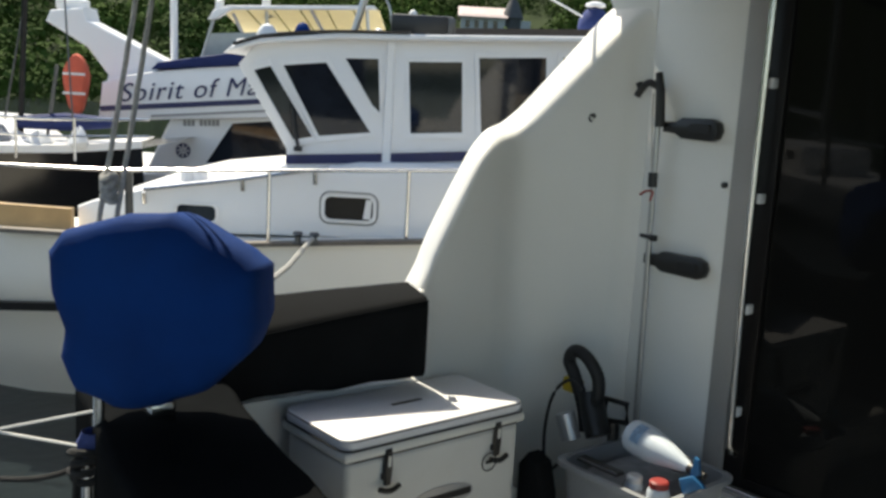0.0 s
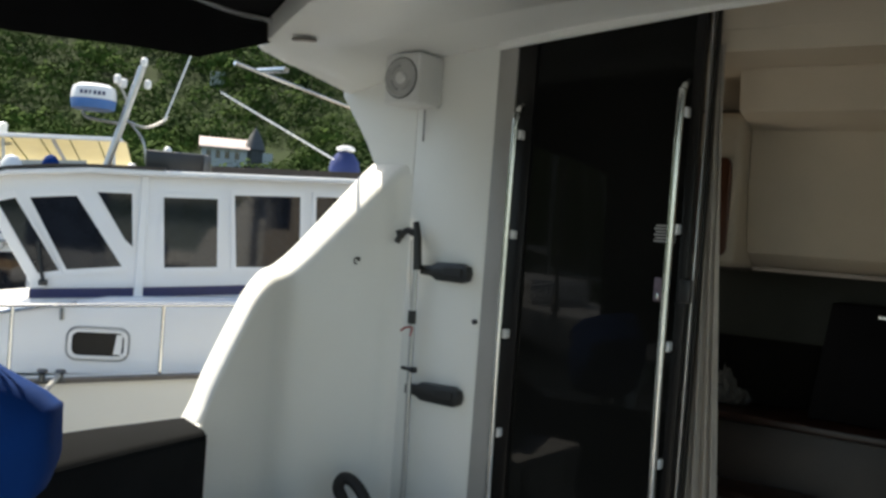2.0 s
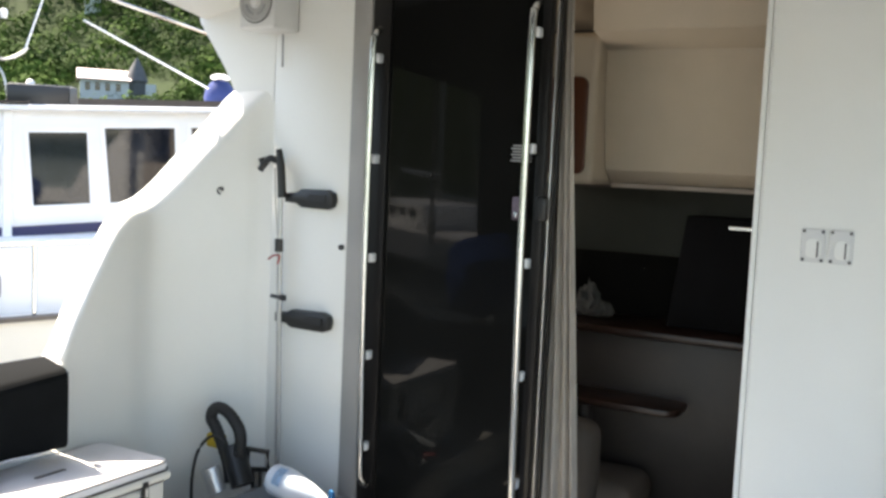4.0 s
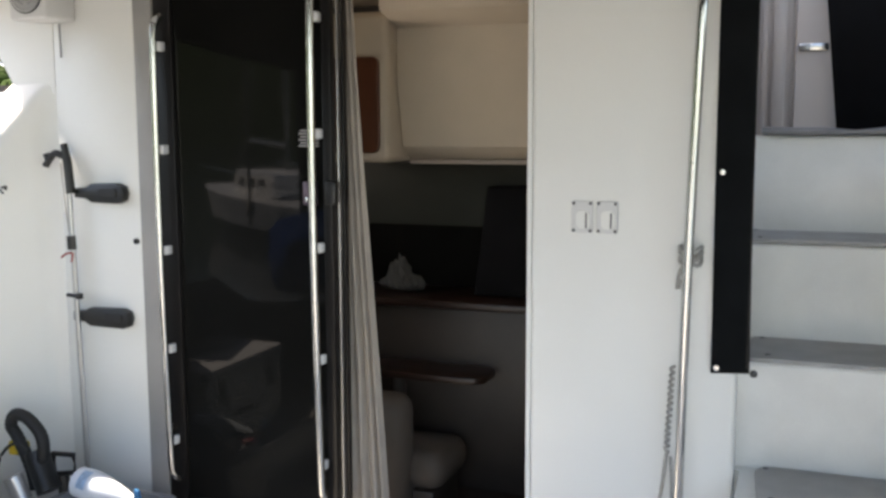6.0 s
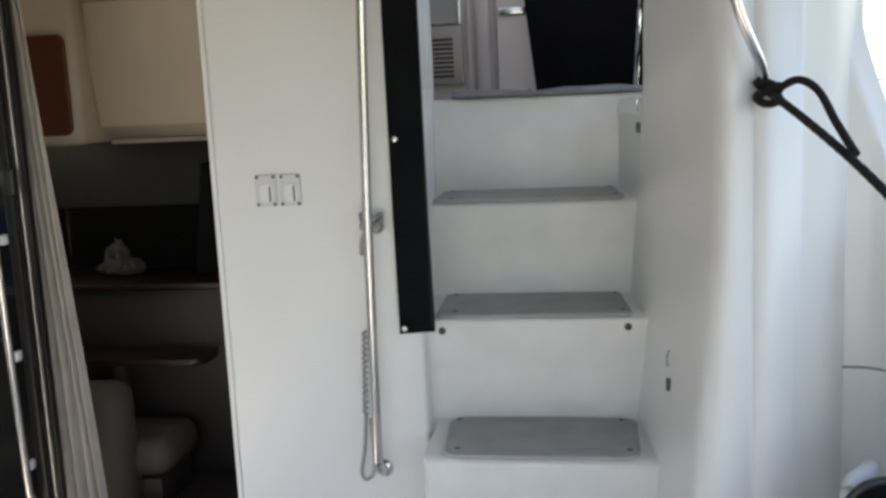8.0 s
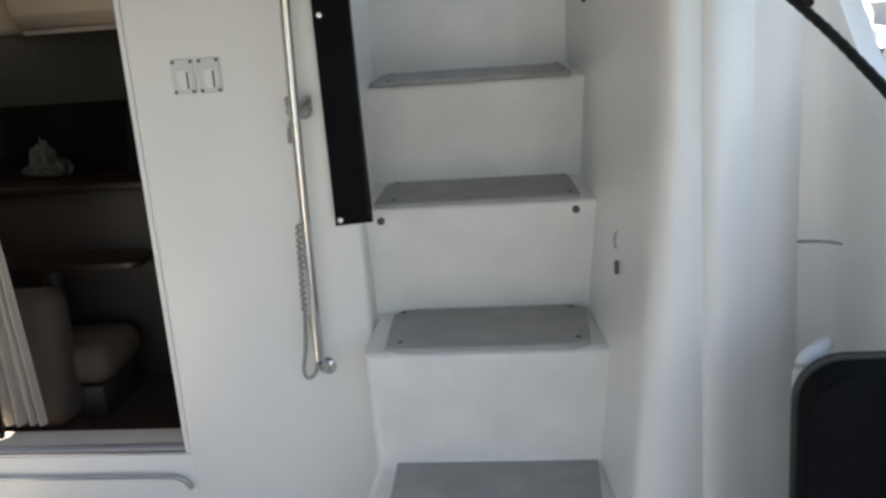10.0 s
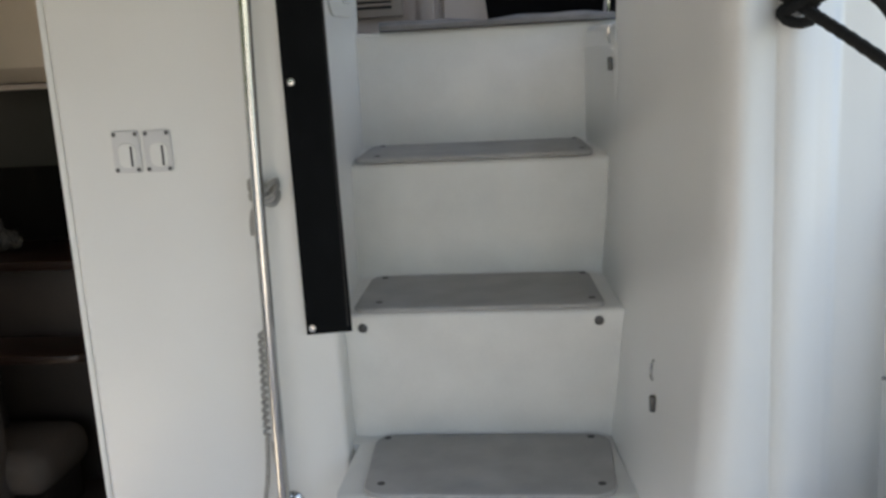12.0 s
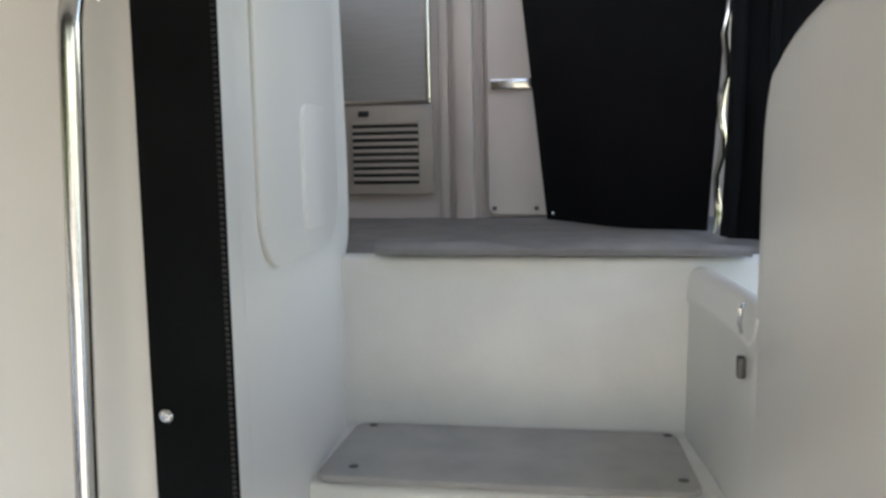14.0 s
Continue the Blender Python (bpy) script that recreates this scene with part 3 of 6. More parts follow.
part("backrest", bm, UPHOLSTERY_DIM, seat)
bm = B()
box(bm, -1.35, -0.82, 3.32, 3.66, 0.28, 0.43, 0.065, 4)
part("seat", bm, UPHOLSTERY_DIM, seat)
bm = B()
box(bm, -1.3, -0.86, 3.34, 3.62, 0.16, 0.28, 0.01)
part("base", bm, DARK_BROWN, seat)

# ---- sliding door ----
door = thing("sliding_door", "smoked glass sliding door in a dark metal frame", "door", (0, 0, 0))
bm = B()
box(bm, -1.645, -1.065, 2.886, 2.894, 0.33, 2.36)
part("pane", bm, DARK_GLASS, door, "smoked glass pane")
for nm, x0, x1 in (("stile", -1.720, -1.645), ("stile", -1.065, -1.030)):
    bm = B()
    box(bm, x0, x1, 2.872, 2.905, 0.29, 2.40, 0.004)
    part(nm, bm, FRAME_BLACK, door)
for z0, z1 in ((0.29, 0.33), (2.36, 2.40)):
    bm = B()
    box(bm, -1.645, -1.065, 2.875, 2.903, z0, z1, 0.003)
    part("rail", bm, FRAME_BLACK, door)
lock = part("lock_plate", *(lambda b: (box(b, -1.142, -1.09, 2.872, 2.886, 1.417, 1.495, 0.004), b)[1:])(B()), PURPLE_GREY, door, "worn grey lock plate")
bm = B()
box(bm, -1.132, -1.122, 2.868, 2.873, 1.425, 1.445, 0.002)
part("keyhole", bm, STEEL, lock)
bm = B()
box(bm, -1.050, -1.008, 2.85, 2.873, 1.42, 1.50, 0.008)
part("handle", bm, BLACK_PLASTIC, door, "black plastic door handle")
bm = B()
for i in range(6):
    box(bm, -1.16 + 0.006 * (i % 2), -1.085, 2.8845, 2.8858, 1.612 + i * 0.010, 1.617 + i * 0.010)
part("sticker", bm, STICKER, door, "small pale sticker with unreadable lines")
for x, z0, z1 in ((-1.675, 0.40, 2.06), (-1.066, 0.40, 2.13)):
    bar = thing("grab_bar", "tall polished steel bar with small clips on the glass door", "grab bar", (0, 0, 0), "door bars")
    bm = B()
    tube(bm, curve([(x - 0.002, 2.868, z0), (x - 0.002, 2.838, z0 + 0.03), (x - 0.004, 2.828, z0 + 0.12), (x - 0.012, 2.822, (z0 + z1) / 2), (x - 0.014, 2.828, z1 - 0.12), (x - 0.012, 2.838, z1 - 0.03), (x - 0.011, 2.868, z1)], 6), 0.013, 12)
    part("bar", bm, STEEL, bar)
    zs = (1.955, 1.60, 1.245, 0.89, 0.55) if x < -1.4 else (2.03, 1.655, 1.278, 0.899, 0.53)
    for cz in zs:
        bm = B()
        box(bm, x - 0.010, x + 0.007, 2.836, 2.871, cz - 0.017, cz + 0.017, 0.006, 2)
        part("clip", bm, CLIP, bar, "clear plastic clip")
for x0, x1, y0, y1, m_ in ((-1.027, -1.019, 2.90, 2.925, "ALU"), (-1.016, -1.005, 2.915, 2.94, "BLK")):
    bm = B()
    box(bm, x0, x1, y0, y1, 0.285, 2.40, 0.003)
    structure("door_jamb_strip", bm, ALU if m_ == "ALU" else FRAME_BLACK, "vertical metal strip of the door frame", "trim")
# strip coloured grey in place of the shade on a white return
bm = B()
box(bm, -1.80, -1.722, 2.866, 2.93, 0.28, 2.30, 0.004)
structure("door_frame", bm, RETURN_SHADED, "white return beside the sliding door, shade put in its colour", "frame")
bm = B()
box(bm, -0.346, -0.3305, 2.806, 2.93, 0.28, 2.35, 0.003)
structure("trim_jamb", bm, GEL, "white door jamb trim", "trim")
for y0, z in ((2.806, 0.286), (2.845, 0.292)):
    bm = B()
    box(bm, -1.79, -0.345, y0, y0 + 0.012, 0.279, z, 0.002, 1)
    structure("sill_track", bm, ALU, "metal door track on the sill", "track")
bm = B()
tube(bm, curve([(-1.0, 2.785, 0.215), (-0.7, 2.785, 0.215), (-0.42, 2.785, 0.215), (-0.36, 2.785, 0.205), (-0.335, 2.79, 0.17)], 5), 0.008, 8)
structure("sill_moulding", bm, ALU, "rounded metal moulding along the door sill", "trim")
# curtain
bm = B()
rows = []
for k in range(22):
    g = k / 21
    z = 0.30 + 1.97 * g
    row = []
    for i in range(61):
        f = i / 60
        w = 0.045 + 0.115 * (1 - g) ** 1.3
        row.append((-1.05 + w * f, 2.995 + 0.016 * math.sin(f * 6.28319 * 4 + 0.6 * math.sin(g * 4)) * (0.6 + 0.4 * (1 - g)) + 0.006 * math.sin(f * 40 + g * 3) + 0.008 * math.sin(g * 5), z))
    rows.append(row)
sheet(bm, rows, 0.002)
tagged(part("door_curtain", bm, CURTAIN), "beige pleated curtain drawn to the side of the door", "curtain")

# ---- fittings on the bulkhead ----
for x0, x1 in ((-0.207, -0.143), (-0.133, -0.070)):
    pl = thing("flush_latch", "white recessed pull latch screwed to the bulkhead", "latch", (0, 0, 0), "latches on the bulkhead")
    bm = B()
    prism(bm, rounded(x0, x1, 1.365, 1.459, 0.006), 2.793, 2.801, "y", 0.002, 1)
    part("plate", bm, GREY_WHITE, pl)
    bm = B()
    prism(bm, rounded(x0 + 0.014, x1 - 0.008, 1.377, 1.432, 0.016), 2.789, 2.7935, "y", 0.0015, 1)
    part("pull", bm, GEL, pl)
    bm = B()
    box(bm, x1 - 0.021, x1 - 0.017, 2.787, 2.7895, 1.38, 1.425)
    part("slot", bm, BLACK_PLASTIC, pl, "dark slot")
    for sx in (x0 + 0.007, x1 - 0.007):
        for sz in (1.372, 1.452):
            bm = B()
            lathe(bm, [(0.005, 0), (0.005, 0.002), (0.0, 0.003)], pose(sx, 2.793, sz, 90, 0, 0), 8)
            part("screw", bm, DARK_STEEL, pl)
rail = thing("grab_rail", "tall polished steel grab rail on the white bulkhead", "grab rail")
bm = B()
tube(bm, curve([(0.158, 2.797, 2.06), (0.158, 2.76, 2.055), (0.158, 2.735, 2.02), (0.155, 2.73, 1.9), (0.138, 2.73, 1.3), (0.130, 2.73, 0.68), (0.130, 2.735, 0.60), (0.131, 2.76, 0.565), (0.131, 2.797, 0.558)], 6), 0.0135, 14)
part("bar", bm, STEEL, rail)
for bz, bx in ((0.558, 0.131), (2.06, 0.158)):
    bm = B()
    lathe(bm, [(0.026, 0), (0.026, 0.004), (0.018, 0.010), (0.014, 0.011)], pose(bx, 2.8, bz, 90, 0, 0), 16)
    part("flange", bm, STEEL, rail)
bm = B()
for k in range(3):
    tube(bm, [(0.142 + 0.030 * math.cos(a), 2.765 + 0.032 * math.sin(a), 1.315 + 0.014 * (k - 1) + 0.012 * math.sin(a * 2 + k)) for a in [i * 6.28319 / 14 for i in range(14)]], 0.006, 6, True)
tube(bm, curve([(0.13, 2.75, 1.30), (0.112, 2.755, 1.26), (0.108, 2.765, 1.22), (0.115, 2.76, 1.245)], 4), 0.006, 6)
tagged(part("cord_knot", bm, ROPE_GREY), "grey cord knotted round the steel rail", "cord")
bm = B()
pts = []
for i in range(70):
    g = i / 69
    pts.append((0.098 - 0.012 * g + 0.006 * math.cos(i * 1.3), 2.782 + 0.006 * math.sin(i * 1.3), 0.99 - 0.26 * g))
tube(bm, pts, 0.0045, 6)
tube(bm, curve([(0.086, 2.785, 0.73), (0.075, 2.785, 0.62), (0.062, 2.785, 0.55), (0.075, 2.785, 0.525), (0.098, 2.785, 0.545), (0.104, 2.785, 0.60), (0.098, 2.785, 0.72)], 6), 0.005, 6)
tagged(part("coiled_cord", bm, ROPE_GREY), "grey coiled cord hanging beside the steel rail", "cord")
flap = thing("folded_screen", "black vinyl strip buttoned to the bulkhead edge", "vinyl strip")
bm = B()
prism(bm, [(0.200, 2.6), (0.200, 1.6), (0.203, 0.978), (0.308, 0.985), (0.304, 1.3), (0.302, 1.7), (0.302, 2.6)], 2.782, 2.797, "y", 0.004, 2)
part("cover", bm, BLACK_VINYL, flap)
bm = B()
for i in range(230):
    z_ = 1.0 + i * 0.0068
    box(bm, 0.2995, 0.3035, 2.779, 2.782, z_, z_ + 0.0034)
part("zip", bm, ZIP, flap, "fine dark zip teeth")
for sx, sz in ((0.220, 1.548), (0.219, 0.995)):
    bm = B()
    lathe(bm, [(0.009, 0), (0.009, 0.003), (0.006, 0.006), (0.0, 0.0065)], pose(sx, 2.782, sz, 90, 0, 0), 14)
    part("snap", bm, STEEL, flap, "steel snap button")

# ---- port door post: loudspeaker, boat hook in its holders, eyelet ----
spk = thing("loudspeaker", "white box loudspeaker under the overhang", "loudspeaker", (-2.135, 2.79, 2.15))
M_SP = pose(0, 0, 0, 0, 0, -3)
bm = B()
box(bm, -0.085, 0.085, -0.06, 0.085, -0.095, 0.095, 0.012, 3, M_SP)
part("cabinet", bm, GREY_WHITE, spk)
bm = B()
lathe(bm, [(0.072, 0), (0.074, 0.006), (0.066, 0.010), (0.060, 0.004), (0.020, 0.003), (0.018, 0.008), (0.0, 0.010)], M_SP @ pose(-0.0, -0.060, 0, 90, 0, 0), 24)
cone = part("grille", bm, SPEAKER_GREY, spk, "round pale grey speaker grille")
bm = B()
lathe(bm, [(0.024, 0.0), (0.024, 0.004), (0.016, 0.012), (0.0, 0.014)], M_SP @ pose(0, -0.064, 0, 90, 0, 0), 16)
part("hub", bm, GREY_WHITE, cone, "pale hub in the middle of the grille")
for a0 in (100, 190, 285):
    bm = B()
    tube(bm, [(M_SP @ Vector((0.045 * math.cos(radians(a0 + 9 * i)), -0.066, 0.045 * math.sin(radians(a0 + 9 * i)))))[:] for i in range(8)], 0.004, 6)
    part("slot", bm, GREY_PLASTIC, cone, "curved grey slot")
bm = B()
tube(bm, [(M_SP @ Vector((0.075 * math.cos(a), -0.063, 0.075 * math.sin(a))))[:] for a in [i * 6.28319 / 28 for i in range(28)]], 0.003, 5, True)
part("ring", bm, BLACK_PLASTIC, cone, "thin dark ring")
bm = B()
tube(bm, [(-2.115, 2.858, 2.05), (-2.115, 2.86, 1.98), (-2.114, 2.86, 1.93)], 0.004, 6)
tagged(part("speaker_wire", bm, GREY_PLASTIC), "grey wire running down from the loudspeaker", "wire")
hook = thing("boat_hook", "boat hook with an aluminium pole and black head", "boat hook")
bm = B()
tube(bm, [(-2.078, 2.825, 1.44), (-2.066, 2.825, 0.9), (-2.048, 2.825, 0.03)], 0.010, 10)
part("pole", bm, ALU, hook)
bm = B()
tube(bm, [(-2.064, 2.818, 1.44), (-2.076, 2.82, 1.56), (-2.088, 2.82, 1.62)], 0.017, 10, False, [1.0, 0.95, 0.7])
tube(bm, curve([(-2.085, 2.815, 1.575), (-2.12, 2.81, 1.585), (-2.15, 2.81, 1.56), (-2.165, 2.81, 1.54)], 4), 0.013, 8, False)
tube(bm, [(-2.15, 2.81, 1.56), (-2.158, 2.805, 1.585)], 0.012, 8)
part("head", bm, BLACK_PLASTIC, hook)
bm = B()
tube(bm, [(-2.075, 2.82, 1.285), (-2.073, 2.82, 1.235)], 0.016, 10)
part("clamp", bm, BLACK_PLASTIC, hook)
bm = B()
tube(bm, curve([(-2.115, 2.81, 1.205), (-2.09, 2.808, 1.22), (-2.06, 2.806, 1.222), (-2.07, 2.81, 1.19)], 4), 0.004, 6)
part("tag", bm, RED, hook, "thin red cord")
bm = B()
tube(bm, [(-2.10, 2.815, 1.066), (-2.035, 2.81, 1.063)], 0.007, 8)
box(bm, -2.052, -2.03, 2.80, 2.82, 1.054, 1.076, 0.004)
part("pin", bm, BLACK_PLASTIC, hook)
bm = B()
tube(bm, curve([(-2.10, 2.815, 1.55), (-2.098, 2.82, 1.45), (-2.085, 2.82, 1.32), (-2.075, 2.82, 1.25)], 5), 0.0025, 5)
part("lanyard", bm, ROPE_GREY, hook)
for hz, xl in ((1.442, -2.062), (0.985, -2.094)):
    h = thing("pole_holder", "black plastic pole holder screwed to the white post", "holder", (0, 0, hz), "pole holders")
    bm = B()
    prism(bm, [(xl, -0.017), (xl + 0.05, -0.020), (xl + 0.075, -0.034), (-1.87, -0.036), (-1.85, -0.026), (-1.842, 0.0), (-1.85, 0.026), (-1.875, 0.037), (xl + 0.075, 0.034), (xl + 0.05, 0.020), (xl, 0.017)], 2.83, 2.868, "y", 0.006, 2)
    part("body", bm, BLACK_PLASTIC, h)
    bm = B()
    prism(bm, rounded(-1.95, -1.87, -0.015, 0.018, 0.006), 2.823, 2.8305, "y", 0.002, 1)
    part("jaw", bm, RUBBER, h)
bm = B()
tube(bm, [(-2.282 + 0.007 * math.cos(a), 2.722 + 0.007 * math.cos(a), 1.455 + 0.012 * math.sin(a)) for a in [i * 0.6 for i in range(9)]], 0.0035, 6)
lathe(bm, [(0.008, 0), (0.008, 0.005), (0, 0.006)], pose(-2.287, 2.735, 1.463, 90, 0, 45), 10)
tagged(part("eye_fitting", bm, DARK_STEEL), "small dark steel eye on the white wing", "eye fitting")
bm = B()
lathe(bm, [(0.010, 0), (0.010, 0.012), (0.004, 0.016)], pose(-1.82, 2.87, 1.27, 90, 0, 0), 10)
tagged(part("door_stop", bm, BLACK_PLASTIC), "small black rubber door stop on the post", "door stop")

# ---- tub of gear ----
tub = thing("storage_tub", "grey translucent plastic tub full of gear", "tub")
bm = B()
rows = []
for z, g in ((0.0, 0.0), (0.02, 0.004), (0.345, 0.03), (0.365, 0.034), (0.37, 0.05), (0.385, 0.05), (0.385, 0.030), (0.345, 0.024), (0.03, 0.0)):
    pts = rounded(-1.96 - g, -1.63 + g, 2.40 - g, 2.70 + g, 0.05)
    rows.append([(x, y, z) for x, y in pts + pts[:1]])
sheet(bm, rows)
bm.faces.new(bm.verts[:24])
part("shell", bm, TUB_PLASTIC, tub)
bm = B()
prism(bm, rounded(-1.94, -1.66, 2.42, 2.68, 0.04), 0.02, 0.35, "z")
tagged(part("folded_cloth", bm, GREY_CLOTH), "grey folded cloth inside the tub", "cloth")
vac = thing("hand_vacuum", "black and silver hand vacuum with a looped hose", "vacuum cleaner")
bm = B()
tube(bm, curve([(-2.03, 2.60, 0.40), (-2.07, 2.61, 0.47), (-2.10, 2.62, 0.53)], 4), 0.045, 12)
part("body", bm, BLACK_PLASTIC, vac)
bm = B()
tube(bm, [(-2.115, 2.56, 0.37), (-2.15, 2.555, 0.455)], 0.034, 14)
part("canister", bm, SILVER, vac, "silver dust canister")
bm = B()
pts = curve([(-2.05, 2.60, 0.42), (-2.07, 2.60, 0.50), (-2.12, 2.60, 0.60), (-2.15, 2.60, 0.645), (-2.125, 2.60, 0.685), (-2.07, 2.60, 0.675), (-2.015, 2.60, 0.62), (-2.01, 2.60, 0.55), (-2.04, 2.60, 0.50), (-2.06, 2.60, 0.46)], 10)
pts = [(-0.04 + x, y, z - 0.02) for x, y, z in pts]
tube(bm, pts, 0.021, 12, False, [1.0 + 0.09 * (i % 2) for i in range(len(pts))])
part("hose", bm, RUBBER, vac, "ribbed black hose")
bm = B()
tube(bm, curve([(-2.13, 2.55, 0.30), (-2.19, 2.53, 0.24), (-2.215, 2.53, 0.36), (-2.20, 2.54, 0.50), (-2.15, 2.56, 0.57), (-2.09, 2.57, 0.55)], 6), 0.006, 6)
part("cord", bm, RUBBER, vac)
bm = B()
box(bm, -2.235, -2.16, 2.62, 2.66, 0.50, 0.555, 0.012, 2, None)
tagged(part("sponge", bm, YELLOW), "yellow sponge tucked behind the hose", "sponge")
bottle = thing("spray_bottle", "white plastic bottle with a blue label lying on the tub", "bottle")
M_B = pose(-1.85, 2.55, 0.475, 0, 94, -8) @ Matrix.Scale(0.9, 4)
bm = B()
lathe(bm, [(0.045, 0.0), (0.058, 0.006), (0.062, 0.05), (0.060, 0.09), (0.050, 0.15), (0.030, 0.23), (0.018, 0.27), (0.016, 0.285)], M_B, 20)
part("body", bm, MILKY, bottle)
bm = B()
rows = []
for h in (0.045, 0.088):
    rows.append([(M_B @ Vector((0.0632 * math.cos(a), 0.0632 * math.sin(a), h)))[:] for a in [radians(190 + i * 9) for i in range(9)]])
sheet(bm, rows)
part("label", bm, LABEL_BLUE, bottle, "faded blue label")
bm = B()
lathe(bm, [(0.020, 0.278), (0.022, 0.31), (0.014, 0.325), (0.012, 0.345)], M_B, 12)
part("cap", bm, BLACK_PLASTIC, bottle)
bm = B()
prism(bm, [(-1.61, 0.43), (-1.565, 0.455), (-1.54, 0.445), (-1.52, 0.432), (-1.54, 0.42), (-1.59, 0.386)], 2.47, 2.49, "y", 0.006, 2)
prism(bm, [(-1.58, 0.44), (-1.57, 0.51), (-1.555, 0.505), (-1.545, 0.46)], 2.48, 2.495, "y", 0.004, 2)
tagged(part("spray_trigger", bm, BLUE_PLASTIC), "bright blue spray trigger head on the tub rim", "spray head")
grip = thing("scrub_handle", "black D-shaped handle sticking out of the tub", "handle")
bm = B()
tube(bm, [(-2.06, 2.66, 0.44), (-2.06, 2.66, 0.515), (-1.97, 2.66, 0.52), (-1.965, 2.66, 0.455)], 0.011, 8, True)
part("grip", bm, BLACK_PLASTIC, grip)
bm = B()
tube(bm, [(-2.02, 2.66, 0.44), (-2.01, 2.65, 0.34)], 0.02, 8)
part("shaft", bm, BLACK_PLASTIC, grip)
for nm, mt, lab, cat, x, y, z, r, h in (("jar", "MILKY", "small clear jar with a red lid in the tub", "jar", -1.66, 2.45, 0.31, 0.035, 0.08), ("jar", "MILKY", "small pale jar in the tub", "jar", -1.76, 2.46, 0.30, 0.03, 0.07)):
    j = thing(nm, lab, cat, (x, y, z))
    bm = B()
    lathe(bm, [(r, 0), (r, h * 0.8), (r * 0.8, h)], None, 14)
    part("glass", bm, MILKY, j)
    bm = B()
    lathe(bm, [(r * 0.85, h), (r * 0.85, h + 0.018), (r * 0.7, h + 0.022)], None, 14)
    part("lid", bm, RED if x > -1.75 else GREY_WHITE, j)
bm = B()
box(bm, -1.95, -1.78, 2.40, 2.44, 0.386, 0.40, 0.005, 1, None)
tagged(part("brush_strip", bm, BLACK_PLASTIC), "flat black brush lying across the tub", "brush")

# ---- cooler ----
bm = B()
box(bm, -2.36, -1.90, 1.15, 2.42, 0.0, 0.2, 0.03, 3)
structure("wall_locker_ledge", bm, GEL_WORN, "low white moulded ledge along the cockpit side", "ledge")
cool = thing("cooler_box", "white cooler box with a padded lid standing on the ledge", "cooler", (-2.175, 1.885, 0.2))
bm = B()
box(bm, -0.155, 0.155, -0.32, 0.32, 0.0, 0.33, 0.02, 3)
part("body", bm, COOLER_WHITE, cool)
bm = B()
box(bm, -0.165, 0.165, -0.335, 0.335, 0.332, 0.362, 0.01, 2)
lid = part("lid", bm, COOLER_WHITE, cool)
bm = B()
prism(bm, rounded(-0.165, 0.165, -0.335, 0.335, 0.04), 0.364, 0.398, "z", 0.010, 3)
part("cushion", bm, COOLER_PAD, lid, "white padded seat cushion on the lid")
bm = B()
tube(bm, [(x, y, 0.366) for x, y in rounded(-0.167, 0.167, -0.337, 0.337, 0.04)], 0.003, 6, True)
part("piping", bm, BLACK_PLASTIC, lid, "thin black piping")
bm = B()
tube(bm, [(x, y, 0.392) for x, y in rounded(-0.163, 0.163, -0.333, 0.333, 0.04)], 0.0025, 6, True)
part("piping", bm, BLACK_PLASTIC, lid, "thin black piping")
bm = B()
box(bm, -0.02, -0.005, -0.05, 0.06, 0.3985, 0.3995)
part("lettering", bm, BLACK_PLASTIC, lid, "unreadable dark print")
for y in (-0.19, 0.22):
    bm = B()
    prism(bm, [(y - 0.010, 0.35), (y + 0.010, 0.35), (y + 0.014, 0.29), (y + 0.009, 0.245), (y - 0.009, 0.245), (y - 0.014, 0.29)], 0.156, 0.172, "x", 0.003, 1)
    lt = part("latch", bm, BLACK_PLASTIC, cool, "black rubber latch")
    bm = B()
    tube(bm, [(0.176, y - 0.034, 0.243), (0.180, y - 0.015, 0.236), (0.181, y, 0.234), (0.180, y + 0.015, 0.236), (0.176, y + 0.034, 0.243)], 0.008, 8)
    part("toggle", bm, BLACK_PLASTIC, lt)
    bm = B()
    prism(bm, rounded(y - 0.005, y + 0.005, 0.300, 0.332, 0.0045, 3), 0.1722, 0.1735, "x")
    part("slot", bm, COOLER_WHITE, lt, "pale slot")
    bm = B()
    box(bm, 0.155, 0.166, y - 0.018, y - 0.004, 0.262, 0.280, 0.002, 1)
    part("keeper", bm, BLACK_PLASTIC, lt)
bm = B()
tube(bm, [(x, y, 0.331) for x, y in rounded(-0.158, 0.158, -0.323, 0.323, 0.03)], 0.0035, 6, True)
part("seam", bm, BLACK_PLASTIC, cool, "dark seam under the lid")
bm = B()
tube(bm, [(0.1575, 0.20 + 0.028 * math.cos(a), 0.225 + 0.028 * math.sin(a)) for a in [i * 6.28319 / 20 for i in range(20)]], 0.002, 5, True)
box(bm, 0.1555, 0.158, 0.188, 0.212, 0.220, 0.230)
part("badge", bm, BLACK_PLASTIC, cool, "round printed badge")
bm = B()
prism(bm, [(0.02 + 0.12 * math.cos(a), 0.155 + 0.035 * math.sin(a)) for a in [i * 6.28319 / 24 for i in range(24)]], 0.1555, 0.158, "x")
part("emblem", bm, SILVER, cool, "oval grey emblem")
bm = B()
box(bm, 0.158, 0.160, -0.04, 0.13, 0.145, 0.166)
part("emblem_bar", bm, BLACK_PLASTIC, cool, "dark lettering bar")
bm = B()
